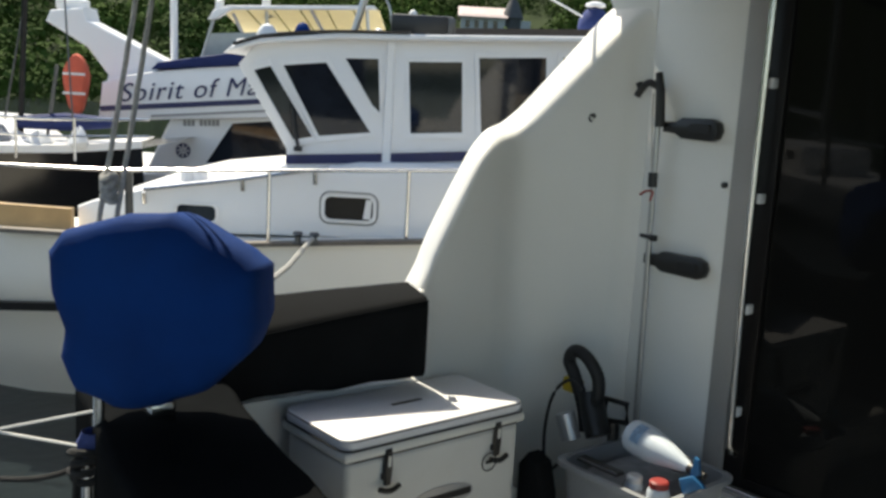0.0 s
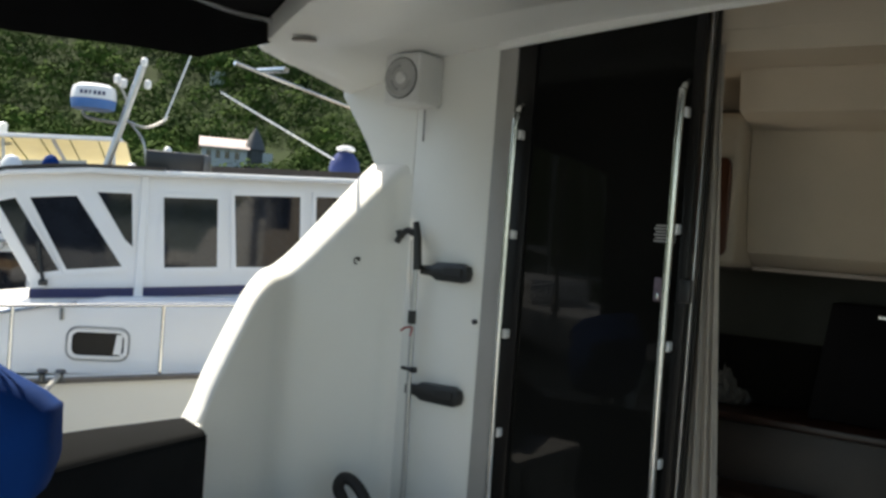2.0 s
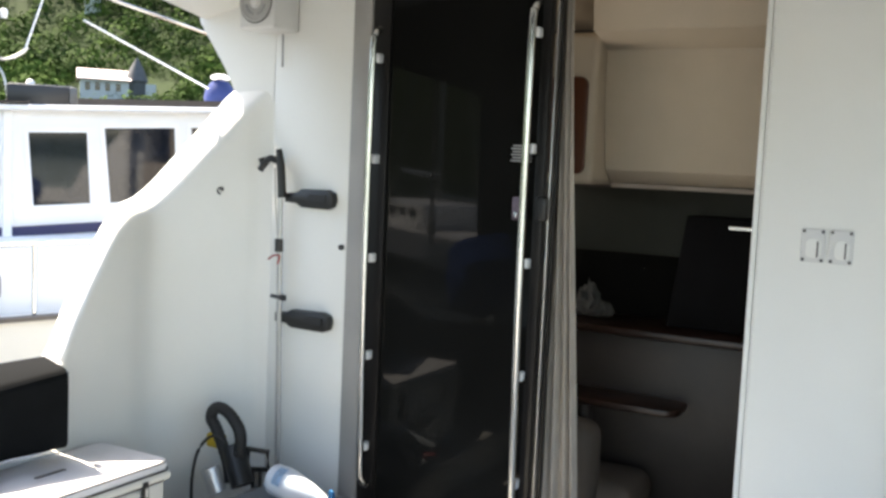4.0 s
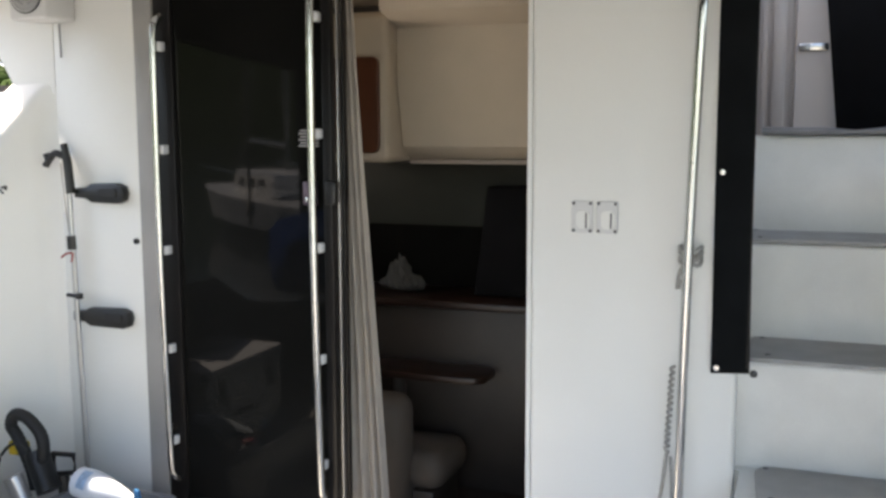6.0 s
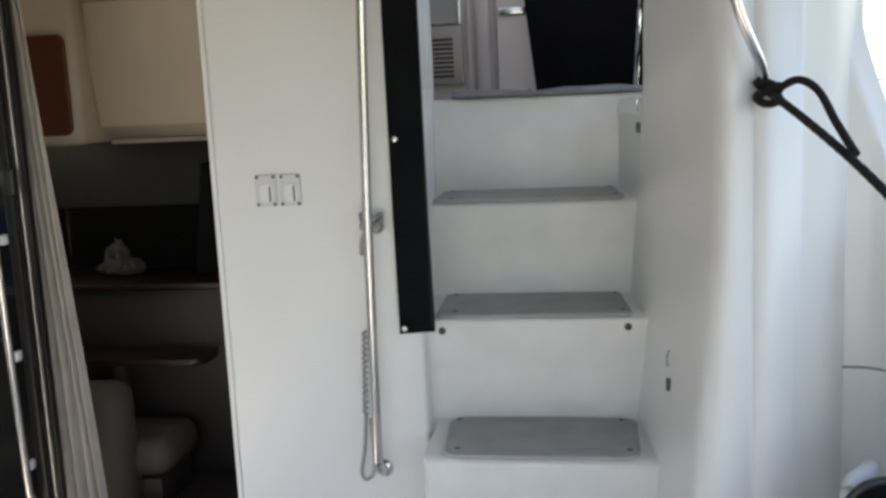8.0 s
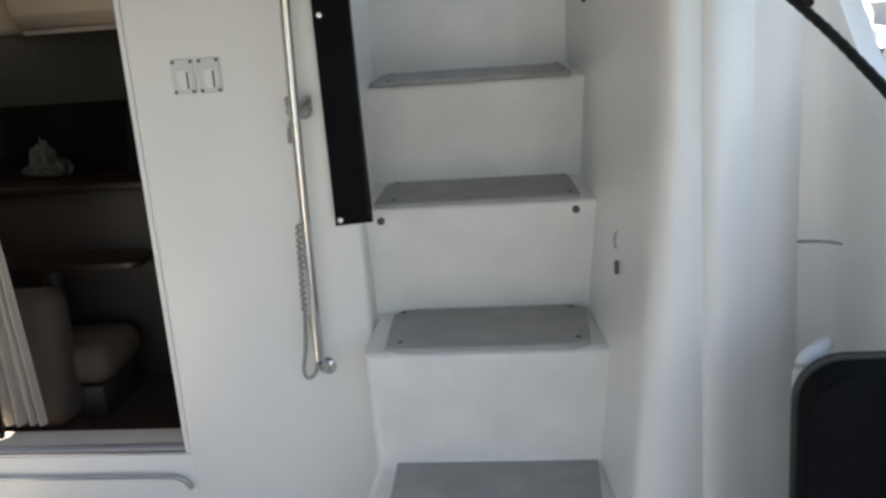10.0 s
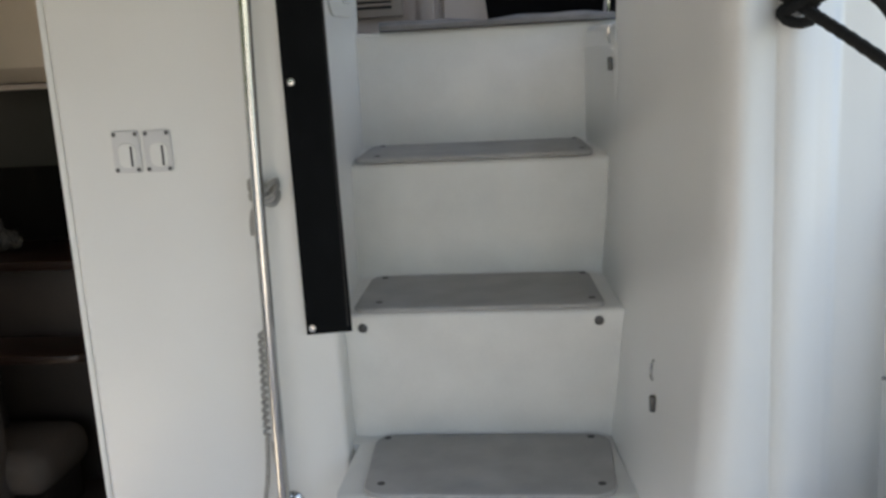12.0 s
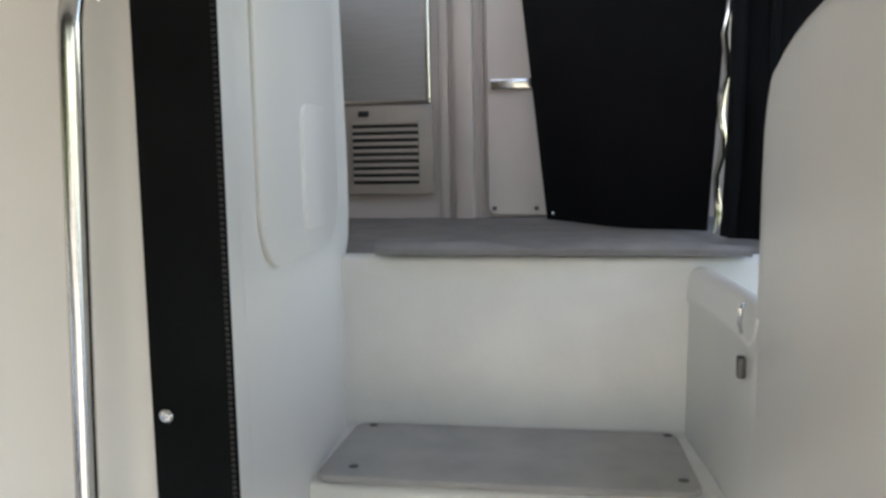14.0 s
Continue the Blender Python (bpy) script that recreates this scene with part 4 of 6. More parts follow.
prism(bm, [(-1.99, 0.0), (-1.93, 0.0), (-1.94, 0.30), (-1.97, 0.40), (-2.02, 0.42), (-2.05, 0.38), (-2.05, 0.20)], 2.235, 2.32, "y", 0.02, 2)
tagged(part("gear_bag", bm, BLACK_VINYL), "small black bag behind the cooler", "bag")

# ---- padded rails ----
def padded(name, label, line, w, h, cat):
    bm = B()
    rows = []
    pts = curve(line, 8)
    for i, p in enumerate(pts):
        a, b = pts[max(i - 1, 0)], pts[min(i + 1, len(pts) - 1)]
        s = (b - a).normalized().cross(Vector((0, 0, 1))).normalized()
        row = []
        for u, v in rounded(-w / 2, w / 2, -h, 0.0, min(w, h) * (0.16 if w < 0.2 else 0.07), 4):
            k = 1 + 0.05 * noise.noise(Vector((i * 0.35, u * 8, v * 8)))
            fall = (0.02 + 0.10 * i / (len(pts) - 1)) * (0.5 - u / w) * (1 + v / h) if w < 0.2 else 0.0
            row.append(p + s * u * k + Vector((0, 0, v * k - fall)))
        rows.append(row + row[:1])
    sheet(bm, rows)
    n = len(rows[0])
    bm.verts.ensure_lookup_table()
    bm.faces.new(bm.verts[:n - 1])
    bm.faces.new(bm.verts[-n:-1])
    pad = tagged(part(name, bm, BLACK_VINYL if w < 0.2 else SEAT_BLACK), label, cat)
    bm = B()
    edge = []
    for i, p in enumerate(pts):
        a, b = pts[max(i - 1, 0)], pts[min(i + 1, len(pts) - 1)]
        s = (b - a).normalized().cross(Vector((0, 0, 1))).normalized()
        fall = (0.02 + 0.10 * i / (len(pts) - 1)) if w < 0.2 else 0.0
        edge.append(p - s * w * 0.49 - Vector((0, 0, fall + min(w, h) * 0.05)))
    tube(bm, edge, 0.003, 6)
    part("seam", bm, SEAT_BLACK, pad, "stitched seam along the edge")
    return pad


padded("gunwale_bolster", "black vinyl bolster along the gunwale", [(-2.345, 2.03, 0.912), (-2.42, 1.70, 0.90), (-2.48, 1.40, 0.885), (-2.49, 1.3, 0.88)], 0.19, 0.275, "bolster")
padded("transom_bolster", "black padded seat back across the corner", [(-2.50, 1.225, 0.70), (-2.05, 1.115, 0.70), (-1.72, 1.05, 0.70), (-1.35, 0.98, 0.70)], 0.385, 0.42, "seat back")
bm = B()
tube(bm, [(-2.36, 2.06, 0.885), (-2.335, 2.045, 0.885)], 0.012, 10)
lathe(bm, [(0.012, 0), (0.016, 0.006), (0.010, 0.015), (0, 0.016)], pose(-2.335, 2.045, 0.885, 0, 90, -30), 10)
tagged(part("fender_pin", bm, GEL), "small white pin at the end of the bolster", "pin")
bm = B()
rows = [[(x, y, 0.0), (x, y, 0.60), (x - 0.10, y - 0.02, 0.60), (x - 0.12, y - 0.03, -0.6)] for x, y in ((-2.34, 2.06), (-2.39, 1.7), (-2.42, 1.35), (-2.30, 1.1), (-1.9, 1.0), (-1.2, 0.95))]
sheet(bm, rows)
structure("wall_port_side", bm, GEL, "white gelcoat cockpit side below the bolster", "wall")
bm = B()
# unseen, set far aft so the sunlit floor before it bounces light
box(bm, -1.2, 1.6, -2.7, -2.6, 0.0, 0.85, 0.02)
structure("wall_transom", bm, GEL, "white gelcoat transom behind the cockpit", "wall")

# ---- covered barbecue ----
HD, UR = Vector((-0.764, 0.645, 0)), Vector((0.645, 0.764, 0))
OUT = [(-0.25, 0.14), (-0.215, 0.19), (-0.07, 0.235), (0.045, 0.243), (0.20, 0.155), (0.245, 0.115), (0.248, -0.03), (0.23, -0.085), (0.13, -0.185), (0.015, -0.235), (-0.10, -0.245), (-0.185, -0.20), (-0.225, -0.12), (-0.217, -0.055), (-0.245, 0.04)]
grill = thing("covered_barbecue", "barbecue under a bright blue canvas cover on the rail", "barbecue", (-2.13, 1.11, 1.0))
bm = B()
rows = []
dense = []
for i in range(len(OUT)):
    a, b = OUT[i], OUT[(i + 1) % len(OUT)]
    dense += [(a[0] + (b[0] - a[0]) * k / 4, a[1] + (b[1] - a[1]) * k / 4) for k in range(4)]
for d, sc in ((-0.172, 0.0), (-0.171, 0.25), (-0.168, 0.5), (-0.160, 0.75), (-0.145, 0.90), (-0.12, 0.965), (-0.08, 0.99), (0.0, 1.0), (0.08, 0.98), (0.13, 0.92), (0.16, 0.75), (0.17, 0.0)):
    row = []
    for i, (u, v) in enumerate(dense + dense[:1]):
        us, vs = u * sc, v * sc * (1 - 0.75 * max(0.0, d + 0.12)) if v > 0 else v * sc
        fold = 0.015 * noise.noise(Vector((us * 5 + 3, vs * 9 + 1, 2 + d))) + 0.007 * noise.noise(Vector((us * 16, vs * 12, 7)))
        low = 0.012 * math.sin(us * 45 + 2 * noise.noise(Vector((us * 8, 0, 1)))) * max(0.0, -vs - 0.08) * 5
        row.append(UR * us * 0.97 + HD * (d + fold + low) + Vector((0, 0, vs * 0.97 + 0.3 * fold)))
    rows.append(row)
sheet(bm, rows)
part("cover", bm, BLUE_CANVAS, grill, "bright blue canvas cover", 75)
bm = B()
tube(bm, [(0, 0, -0.20), (-0.02, 0.01, -0.33), (-0.06, 0.02, -0.40)], 0.018, 10)
box(bm, -0.02, 0.04, -0.06, -0.0, -0.275, -0.235, 0.008)
part("bracket", bm, STEEL, grill, "steel mounting bracket")
def span(t_u, t_z, fwd):
    """A point at a side step and height, so far ahead of the first eye."""
    return Vector((0.004, 0.15, 0)) + HD * fwd + UR * t_u + Vector((0, 0, t_z))


ropes = thing("hanging_ropes", "two worn grey ropes knotted together above the barbecue", "ropes")
for top, bot in (((-0.70, 2.42), (-0.90, 1.14)), ((-0.665, 2.42), (-0.855, 1.14))):
    bm = B()
    a, b = span(top[0], top[1], 2.55), span(bot[0], bot[1], 2.5)
    tube(bm, [a.lerp(b, i / 40) + UR * 0.0007 * math.sin(i * 1.9) for i in range(41)], 0.0068, 7)
    part("rope", bm, ROPE_GREY, ropes)
bm = B()
for k in range(4):
    tube(bm, [span(-0.872 + 0.017 * math.cos(a), 1.235 + 0.018 * k - 0.03 + 0.008 * math.sin(a * 2 + k), 2.5 + 0.017 * math.sin(a)) for a in [i * 6.28319 / 12 for i in range(12)]], 0.009, 7, True)
part("knot", bm, ROPE_GREY, ropes)
post = thing("rail_post", "steel rail post with a blue tie and white ropes", "rail post")
bm = B()
tube(bm, [span(-0.80, 0.30, 2.2), span(-0.81, 0.78, 2.25)], 0.014, 10)
tube(bm, [span(-0.83, 0.30, 2.2), span(-0.84, 0.66, 2.25)], 0.011, 10)
part("post", bm, STEEL, post)
bm = B()
rows = [[span(-0.815 + (0.034 + 0.008 * math.sin(z * 90)) * math.cos(a), z, 2.22 + 0.03 * math.sin(a)) for a in [i * 6.28319 / 10 for i in range(11)]] for z in (0.62, 0.635, 0.65, 0.665, 0.68)]
sheet(bm, rows)
part("tie", bm, NAVY_CLOTH, post, "dark blue cloth tie")
for a, b in (((-1.25, 0.54, 2.5), (-0.84, 0.70, 2.3)), ((-1.25, 0.56, 2.5), (-0.83, 0.60, 2.3))):
    bm = B()
    tube(bm, [span(*a), span(*b)], 0.0042, 6)
    part("rope", bm, WHITE_ROPE, post)
tether = thing("black_tether", "black rope wound in a loose hitch round the rail post", "rope")
bm = B()
for k in range(4):
    ring = [i * 6.28319 / 14 for i in range(14)]
    tube(bm, [span(-0.825 + (0.036 + 0.006 * (k % 2)) * math.cos(a), 0.575 + 0.017 * k + 0.012 * math.sin(a + k), 2.215 + 0.036 * math.sin(a)) for a in ring], 0.0095, 7, True)
part("hitch", bm, BLACK_ROPE, tether)
bm = B()
tube(bm, curve([span(-0.855, 0.585, 2.21), span(-0.93, 0.555, 2.22), span(-1.02, 0.535, 2.24), span(-1.16, 0.52, 2.28)], 6), 0.0075, 7)
part("tail", bm, BLACK_ROPE, tether)
bm = B()
tube(bm, curve([span(-0.84, 0.58, 2.18), span(-0.845, 0.50, 2.18), span(-0.835, 0.40, 2.19), span(-0.84, 0.32, 2.2)], 6), 0.0075, 7)
part("tail", bm, BLACK_ROPE, tether)

# ---- bimini ----
bim = thing("bimini_top", "black canvas bimini over the cockpit on steel bows", "bimini")
bm = B()
rows = []
for i in range(15):
    g = i / 14
    y = 2.10 - 3.0 * g
    row = []
    for j in range(21):
        f = j / 20
        x = -2.42 + 4.1 * f
        e = abs(2 * f - 1)
        row.append((x, y + 0.24 * e ** 3 * (1 - g), 2.50 - 0.20 * e ** 4 - 0.02 * math.sin(g * 9.4) ** 2))
    rows.append(row)
sheet(bm, rows, 0.01)
part("canopy", bm, BLACK_CANVAS, bim)
bm = B()
rows = [[(-2.42 - 0.004 * j, 2.33 - 3.2 * i / 20, 2.30 - (0.17 + 0.075 * 3.2 * i / 20) * j / 3 * min(1.0, 0.5 + i / 4) - 0.004 * math.sin(i * 1.3)) for j in range(4)] for i in range(21)]
sheet(bm, rows, 0.006)
part("valance", bm, BLACK_CANVAS, bim)
# added black sheet, never in view: cuts port light on the stair wall
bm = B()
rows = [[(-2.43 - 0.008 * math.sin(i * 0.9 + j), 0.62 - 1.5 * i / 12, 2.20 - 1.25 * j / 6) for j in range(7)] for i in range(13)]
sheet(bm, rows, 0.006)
part("unseen_shade", bm, BLACK_CANVAS, bim, "added unseen black screen that shades the cockpit from port")
for pts in ([(-2.38, 2.30, 2.283), (-2.41, 2.1, 2.28), (-2.40, 1.8, 2.30)],):
    bm = B()
    tube(bm, curve(pts, 6), 0.012, 10)
    part("tube", bm, STEEL, bim, "thin steel tube")
hr = thing("roof_rail", "thin steel handrail along the roof edge", "handrail")
bm = B()
tube(bm, [(-2.68, 2.40, 2.166), (-2.64, 2.7, 2.122), (-2.607, 3.0, 2.079), (-2.58, 3.25, 2.04)], 0.008, 10)
part("bar", bm, STEEL, hr)
bm = B()
box(bm, -2.672, -2.52, 2.50, 2.53, 2.145, 2.165, 0.006)
part("stanchion", bm, STEEL, hr)

# ---- starboard corner ----
sr = thing("stern_rail", "steel handrail end on the starboard wing", "handrail")
bm = B()
tube(bm, curve([(1.03, 2.17, 2.10), (1.05, 2.19, 1.97), (1.0716, 2.205, 1.84), (1.108, 2.225, 1.75), (1.132, 2.25, 1.70), (1.146, 2.29, 1.66), (1.15, 2.345, 1.65)], 6), 0.0115, 12)
part("bar", bm, STEEL, sr)
rp = thing("black_rope", "black braided rope knotted to the handrail end", "rope")
bm = B()
pts = curve([(1.15, 2.27, 1.645), (1.195, 2.13, 1.59), (1.243, 1.95, 1.52), (1.282, 1.79, 1.45), (1.312, 1.64, 1.375), (1.338, 1.54, 1.26), (1.37, 1.44, 1.10), (1.40, 1.34, 0.90)], 12)
tube(bm, pts, 0.0085, 8, False, [1 + 0.12 * (i % 2) for i in range(len(pts))])
part("line", bm, BLACK_ROPE, rp)
bm = B()
for k in range(3):
    tube(bm, [(1.15 + 0.024 * math.cos(a), 2.275 + 0.024 * math.sin(a) * (1 if k < 2 else 0.3), 1.632 + 0.012 * k + 0.013 * math.sin(a + k * 2)) for a in [i * 6.28319 / 12 for i in range(12)]], 0.009, 7, True)
part("knot", bm, BLACK_ROPE, rp)
bm = B()
tube(bm, curve([(1.165, 2.25, 1.65), (1.195, 2.19, 1.668), (1.222, 2.13, 1.645), (1.238, 2.05, 1.585), (1.25, 1.95, 1.53)], 8), 0.0085, 8)
part("loop", bm, BLACK_ROPE, rp)
st = thing("helm_seat", "black upholstered seat back beside the starboard wing", "seat")
bm = B()
prism(bm, [(x, z) for x, z in rounded(1.262, 1.75, 0.10, 0.860, 0.09, 6)], 1.93, 2.02, "y", 0.01, 2)
part("backrest", bm, BLACK_VINYL, st)
bm = B()
prism(bm, [(x, z) for x, z in rounded(1.255, 1.76, 0.09, 0.868, 0.095, 6)], 2.024, 2.045, "y", 0.006, 2)
part("piping", bm, BLACK_PLASTIC, st)
bm = B()
tube(bm, curve([(1.285, 2.07, 0.55), (1.283, 2.075, 0.78), (1.295, 2.09, 0.83), (1.325, 2.12, 0.837), (1.36, 2.2, 0.82)], 5), 0.018, 12)
part("support", bm, GREY_WHITE, st, "pale grey support behind the seat")

# ---- outside: water, hill, neighbouring boats ----
bm = B()
sheet(bm, [[(x, y, -1.15) for x in (-3000, -60, -20, -6, 0, 20, 60, 3000)] for y in (-3000, -60, -20, 0, 10, 30, 80, 3000)])
structure("water", bm, WATER, "dark rippled harbour water", "water")


def slope(u, d):
    """Height of the hillside at a side step u and a distance d."""
    k = (d - 62) / 200
    ridge = 55 + 0.22 * max(-110.0, min(110.0, u)) + 4 * math.sin(u * 0.045) + 34 * max(0.0, (d - 150) / 100)
    return -1.6 + ridge * max(0.0, k) ** 1.55 + 3.5 * noise.noise(Vector((u * 0.03, d * 0.03, 0))) * min(1, k * 6 + 0.1) - 3.2 * math.exp(-((u * 132 / d - 5.0) / 9) ** 2 - ((d - 127) / 11) ** 2)


def far(u, d, z):
    return (0.004 + HD.x * d + UR.x * u, 0.15 + HD.y * d + UR.y * u, z)


bm = B()
sheet(bm, [[far(u * d / 200, d, slope(u * d / 200, d)) for d in range(58, 262, 8)] for u in range(-210, 260, 8)])
structure("backdrop_hill", bm, GREEN, "steep green hillside covered in scrub", "hill")
rng = random.Random(4)
gen = np.random.default_rng(4)
crowns = []
while len(crowns) < 6500:
    d = 62 + 190 * rng.random() ** 0.8
    u = d * (-0.62 + 1.2 * rng.random())
    plot = abs(u / d * 132 - 5.3)
    if plot < 7 and 123 < d < 141:
        continue
    big = (0.6 + 0.6 * rng.random() ** 2 * (1 + noise.noise(Vector((u * 0.05, d * 0.05, 5)))))
    r = (1.3 + 1.6 * rng.random() ** 2) * (0.6 + d / 260) * big
    crowns.append((u, d, slope(u, d) + r * rng.uniform(0.3, 0.6), r))
crowns = np.repeat(np.array(crowns), 110, axis=0)
count = len(crowns)
az, cz = gen.uniform(0, 2 * np.pi, count), gen.uniform(-0.4, 1, count)
sz = np.sqrt(1 - cz ** 2)
lump = 1 + 0.22 * np.sin(az * 3 + crowns[:, 0]) * np.sin(cz * 5 + crowns[:, 1])
k = crowns[:, 3] * gen.uniform(0.80, 1.03, count) * lump
side_u, side_d = sz * np.cos(az), sz * np.sin(az)
uu, dd, zz = crowns[:, 0] + k * side_u, crowns[:, 1] + k * side_d, crowns[:, 2] + 0.85 * k * cz
mid = np.stack([0.004 + HD.x * dd + UR.x * uu, 0.15 + HD.y * dd + UR.y * uu, zz], 1)
out = np.stack([side_u * UR.x + side_d * HD.x, side_u * UR.y + side_d * HD.y, cz], 1) + gen.normal(0, 0.16, (count, 3))
e1 = np.cross(out, gen.normal(0, 1, (count, 3)))
e1 /= np.linalg.norm(e1, axis=1)[:, None] + 1e-6
e2 = np.cross(out, e1)
e2 /= np.linalg.norm(e2, axis=1)[:, None] + 1e-6
w = (crowns[:, 3] * gen.uniform(0.06, 0.14, count))[:, None]
quad = np.stack([mid - e1 * w, mid - e2 * w * 0.7, mid + e1 * w, mid + e2 * w * 0.8], 1).reshape(-1, 3)
me = bpy.data.meshes.new("hill_trees")
me.vertices.add(count * 4)
me.vertices.foreach_set("co", quad.astype(np.float32).ravel())
me.loops.add(count * 4)
me.loops.foreach_set("vertex_index", np.arange(count * 4, dtype=np.int32))
me.polygons.add(count)
me.polygons.foreach_set("loop_start", np.arange(0, count * 4, 4, dtype=np.int32))
me.update(calc_edges=True)
me.materials.append(LEAVES)
tagged(new("hill_trees", me), "dense green trees and scrub on the hillside", "trees", "", "stuff")


def at(d):
    """The frame of something seen square on, d ahead of the first eye: x to its right, y away, z up."""
    return Matrix(((UR.x, HD.x, 0, 0.004 + HD.x * d), (UR.y, HD.y, 0, 0.15 + HD.y * d), (0, 0, 1, 0), (0, 0, 0, 1)))


def vessel(name, label, category, d):
    e = thing(name, label, category)
    e.matrix_world = at(d)
    return e


def strip(bm, pts, w, y0, y1):
    """A band of height w along (u, z) points."""
    prism(bm, [(u, z) for u, z in pts] + [(u, z + w) for u, z in pts[::-1]], y0, y1, "y")


def pane(parent, corners, y, frame_w=0.035, label="", fm=None):
    """A window of four or more (u, z) corners: a raised frame round a set-back dark pane."""
    c = [Vector((u, z)) for u, z in corners]
    mid = sum(c, Vector((0, 0))) / len(c)
    bm = B()
    prism(bm, [tuple(p) for p in c], y - 0.004, y + 0.002, "y")
    g = part("window", bm, BOAT_GLASS, parent, label or "dark tinted window")
    bm = B()
    n = len(c)
    big = [p + (p - mid).normalized() * frame_w for p in c]
    for i in range(n):
        k = (i + 1) % n
        prism(bm, [tuple(c[i]), tuple(c[k]), tuple(big[k]), tuple(big[i])], y - 0.022, y + 0.004, "y")
    part("window_frame", bm, fm or BOAT_WHITE, g, "raised white frame")
    return g


# house on the hill
hh = thing("hill_house", "pale house with a pink roof and a dark pointed turret", "house")
hh.matrix_world = at(132) @ Matrix.Translation((0, 0, 0.6))
bm = B()
box(bm, 0.7, 6.6, 0, 6, 3.0, 10.0)
part("wall", bm, HOUSE_GREY, hh)
bm = B()
prism(bm, [(-0.5, 9.75), (3.0, 11.2), (6.5, 9.75), (6.5, 9.6), (3.0, 11.0), (-0.5, 9.6)], 0.3, 6.9, "x")
part("roof", bm, HOUSE_ROOF, hh, "pale pink roof")
bm = B()
lathe(bm, [(1.3, 3.0), (1.3, 9.7), (1.5, 9.8), (0.8, 11.6), (0.05, 12.9)], Matrix.Translation((7.6, 1.2, 0)), 10)
part("turret", bm, HOUSE_DARK, hh, "dark pointed turret")
bm = B()
box(bm, 8.6, 10.0, 0.5, 4, 3.0, 9.5)
part("annex", bm, HOUSE_GREY, hh)
for wx in (1.3, 2.5, 3.7, 5.0):
    bm = B()
    box(bm, wx, wx + 0.6, -0.06, 0.0, 8.3, 9.3)
    part("window", bm, BOAT_GLASS, hh)
h2 = thing("small_house", "small shed half hidden on the hillside", "house")
h2.matrix_world = at(170)
bm = B()
box(bm, 1.5, 3.9, 0, 4, 20.0, 25.6)
part("wall", bm, HOUSE_GREY, h2)

# ---- boat with the reverse-raked wheelhouse ----
A = vessel("motor_cruiser", "white motor cruiser with a raked wheelhouse and navy band", "boat", 7.0)
bm = B()
rows = []
for u, zt, off, beam in ((-7.5, 0.75, 1.9, 0.3), (-6.0, 0.62, 1.0, 0.4), (-4.6, 0.48, 0.35, 0.5), (-3.3, 0.30, 0.06, 0.6), (-2.4, 0.29, 0.0, 1.2), (-1.4, 0.29, 0.0, 2.2), (-0.2, 0.37, 0.0, 3.0), (2.5, 0.55, 0.0, 3.0), (6.0, 0.8, 0.25, 3.0)):
    rows.append([(u, off + beam, zt), (u, off + 0.10, zt), (u, off, zt), (u, off + 0.005, zt - 0.3), (u, off + 0.03, zt - 0.52), (u, off + 0.10, zt - 0.60), (u, off + 0.22, zt - 0.95), (u, off + 0.42, zt - 1.2), (u, off + 0.9, -1.5)])
sheet(bm, rows)
part("hull", bm, HULL, A, "cream painted hull")
for pts, w, y0, y1, mt, lb in (([(-3.26, 0.295), (-1.43, 0.285), (-0.19, 0.375), (2.5, 0.56)], 0.03, -0.035, 0.06, "TEAK", "dark wooden toe rail"),
                           ([(-6.0, -0.05), (-3.27, -0.295), (-2.0, -0.25), (-0.33, -0.16), (2.5, 0.02)], 0.06, -0.02, 0.04, "DARK", "dark rubbing strake")):
    bm = B()
    strip(bm, pts, w, y0, y1)
    part("toe_rail" if mt == "TEAK" else "strake", bm, GREY_TEAK if mt == "TEAK" else FRAME_BLACK, A, lb)
bm = B()
prism(bm, [(-6.0, 0.20), (-2.80, 0.20), (-2.80, 0.46), (-3.3, 0.47), (-6.0, 0.62)], 0.20, 0.26, "y")
part("bulwark", bm, PALE_WOOD, A, "varnished wooden bulwark inside")
bm = B()
prism(bm, [(-2.82, 0.28), (-2.82, 0.46), (-2.70, 0.51), (-2.22, 0.65), (-1.36, 0.77), (-0.71, 0.88), (2.6, 1.05), (2.6, 0.4)], 0.36, 2.9, "y", 0.03, 2)
part("trunk_cabin", bm, BOAT_WHITE, A)
pt = pane(A, rounded(-0.92, -0.55, 0.47, 0.645, 0.05, 4), 0.36, 0.028, "dark portlight with a white patch for its reflection")
bm = B()
tube(bm, [(u, 0.352, v) for u, v in rounded(-0.955, -0.515, 0.435, 0.68, 0.075, 5)], 0.007, 6, True)
part("rim", bm, GREY_PLASTIC, pt, "thin grey rim")
pt.data.materials[0] = FRAME_BLACK
# white sheet on the pane imitates a reflection in the glass
bm = B()
prism(bm, [(-0.625, 0.482), (-0.568, 0.482), (-0.562, 0.628), (-0.605, 0.632)], 0.350, 0.3555, "y")
part("reflection_patch", bm, BOAT_WHITE, pt, "white patch standing in for a reflection")
pane(A, rounded(-2.05, -1.75, 0.40, 0.52, 0.04, 3), 0.36, 0.03, "portlight")
bm = B()
prism(bm, [(-1.30, 0.62), (-1.30, 0.95), (-1.70, 1.60), (-1.55, 1.78), (-0.96, 1.86), (-0.5, 1.88), (2.8, 2.02), (2.8, 0.7), (-0.4, 0.60)], 0.8, 2.8, "y", 0.02, 2)
part("wheelhouse", bm, BOAT_WHITE, A)
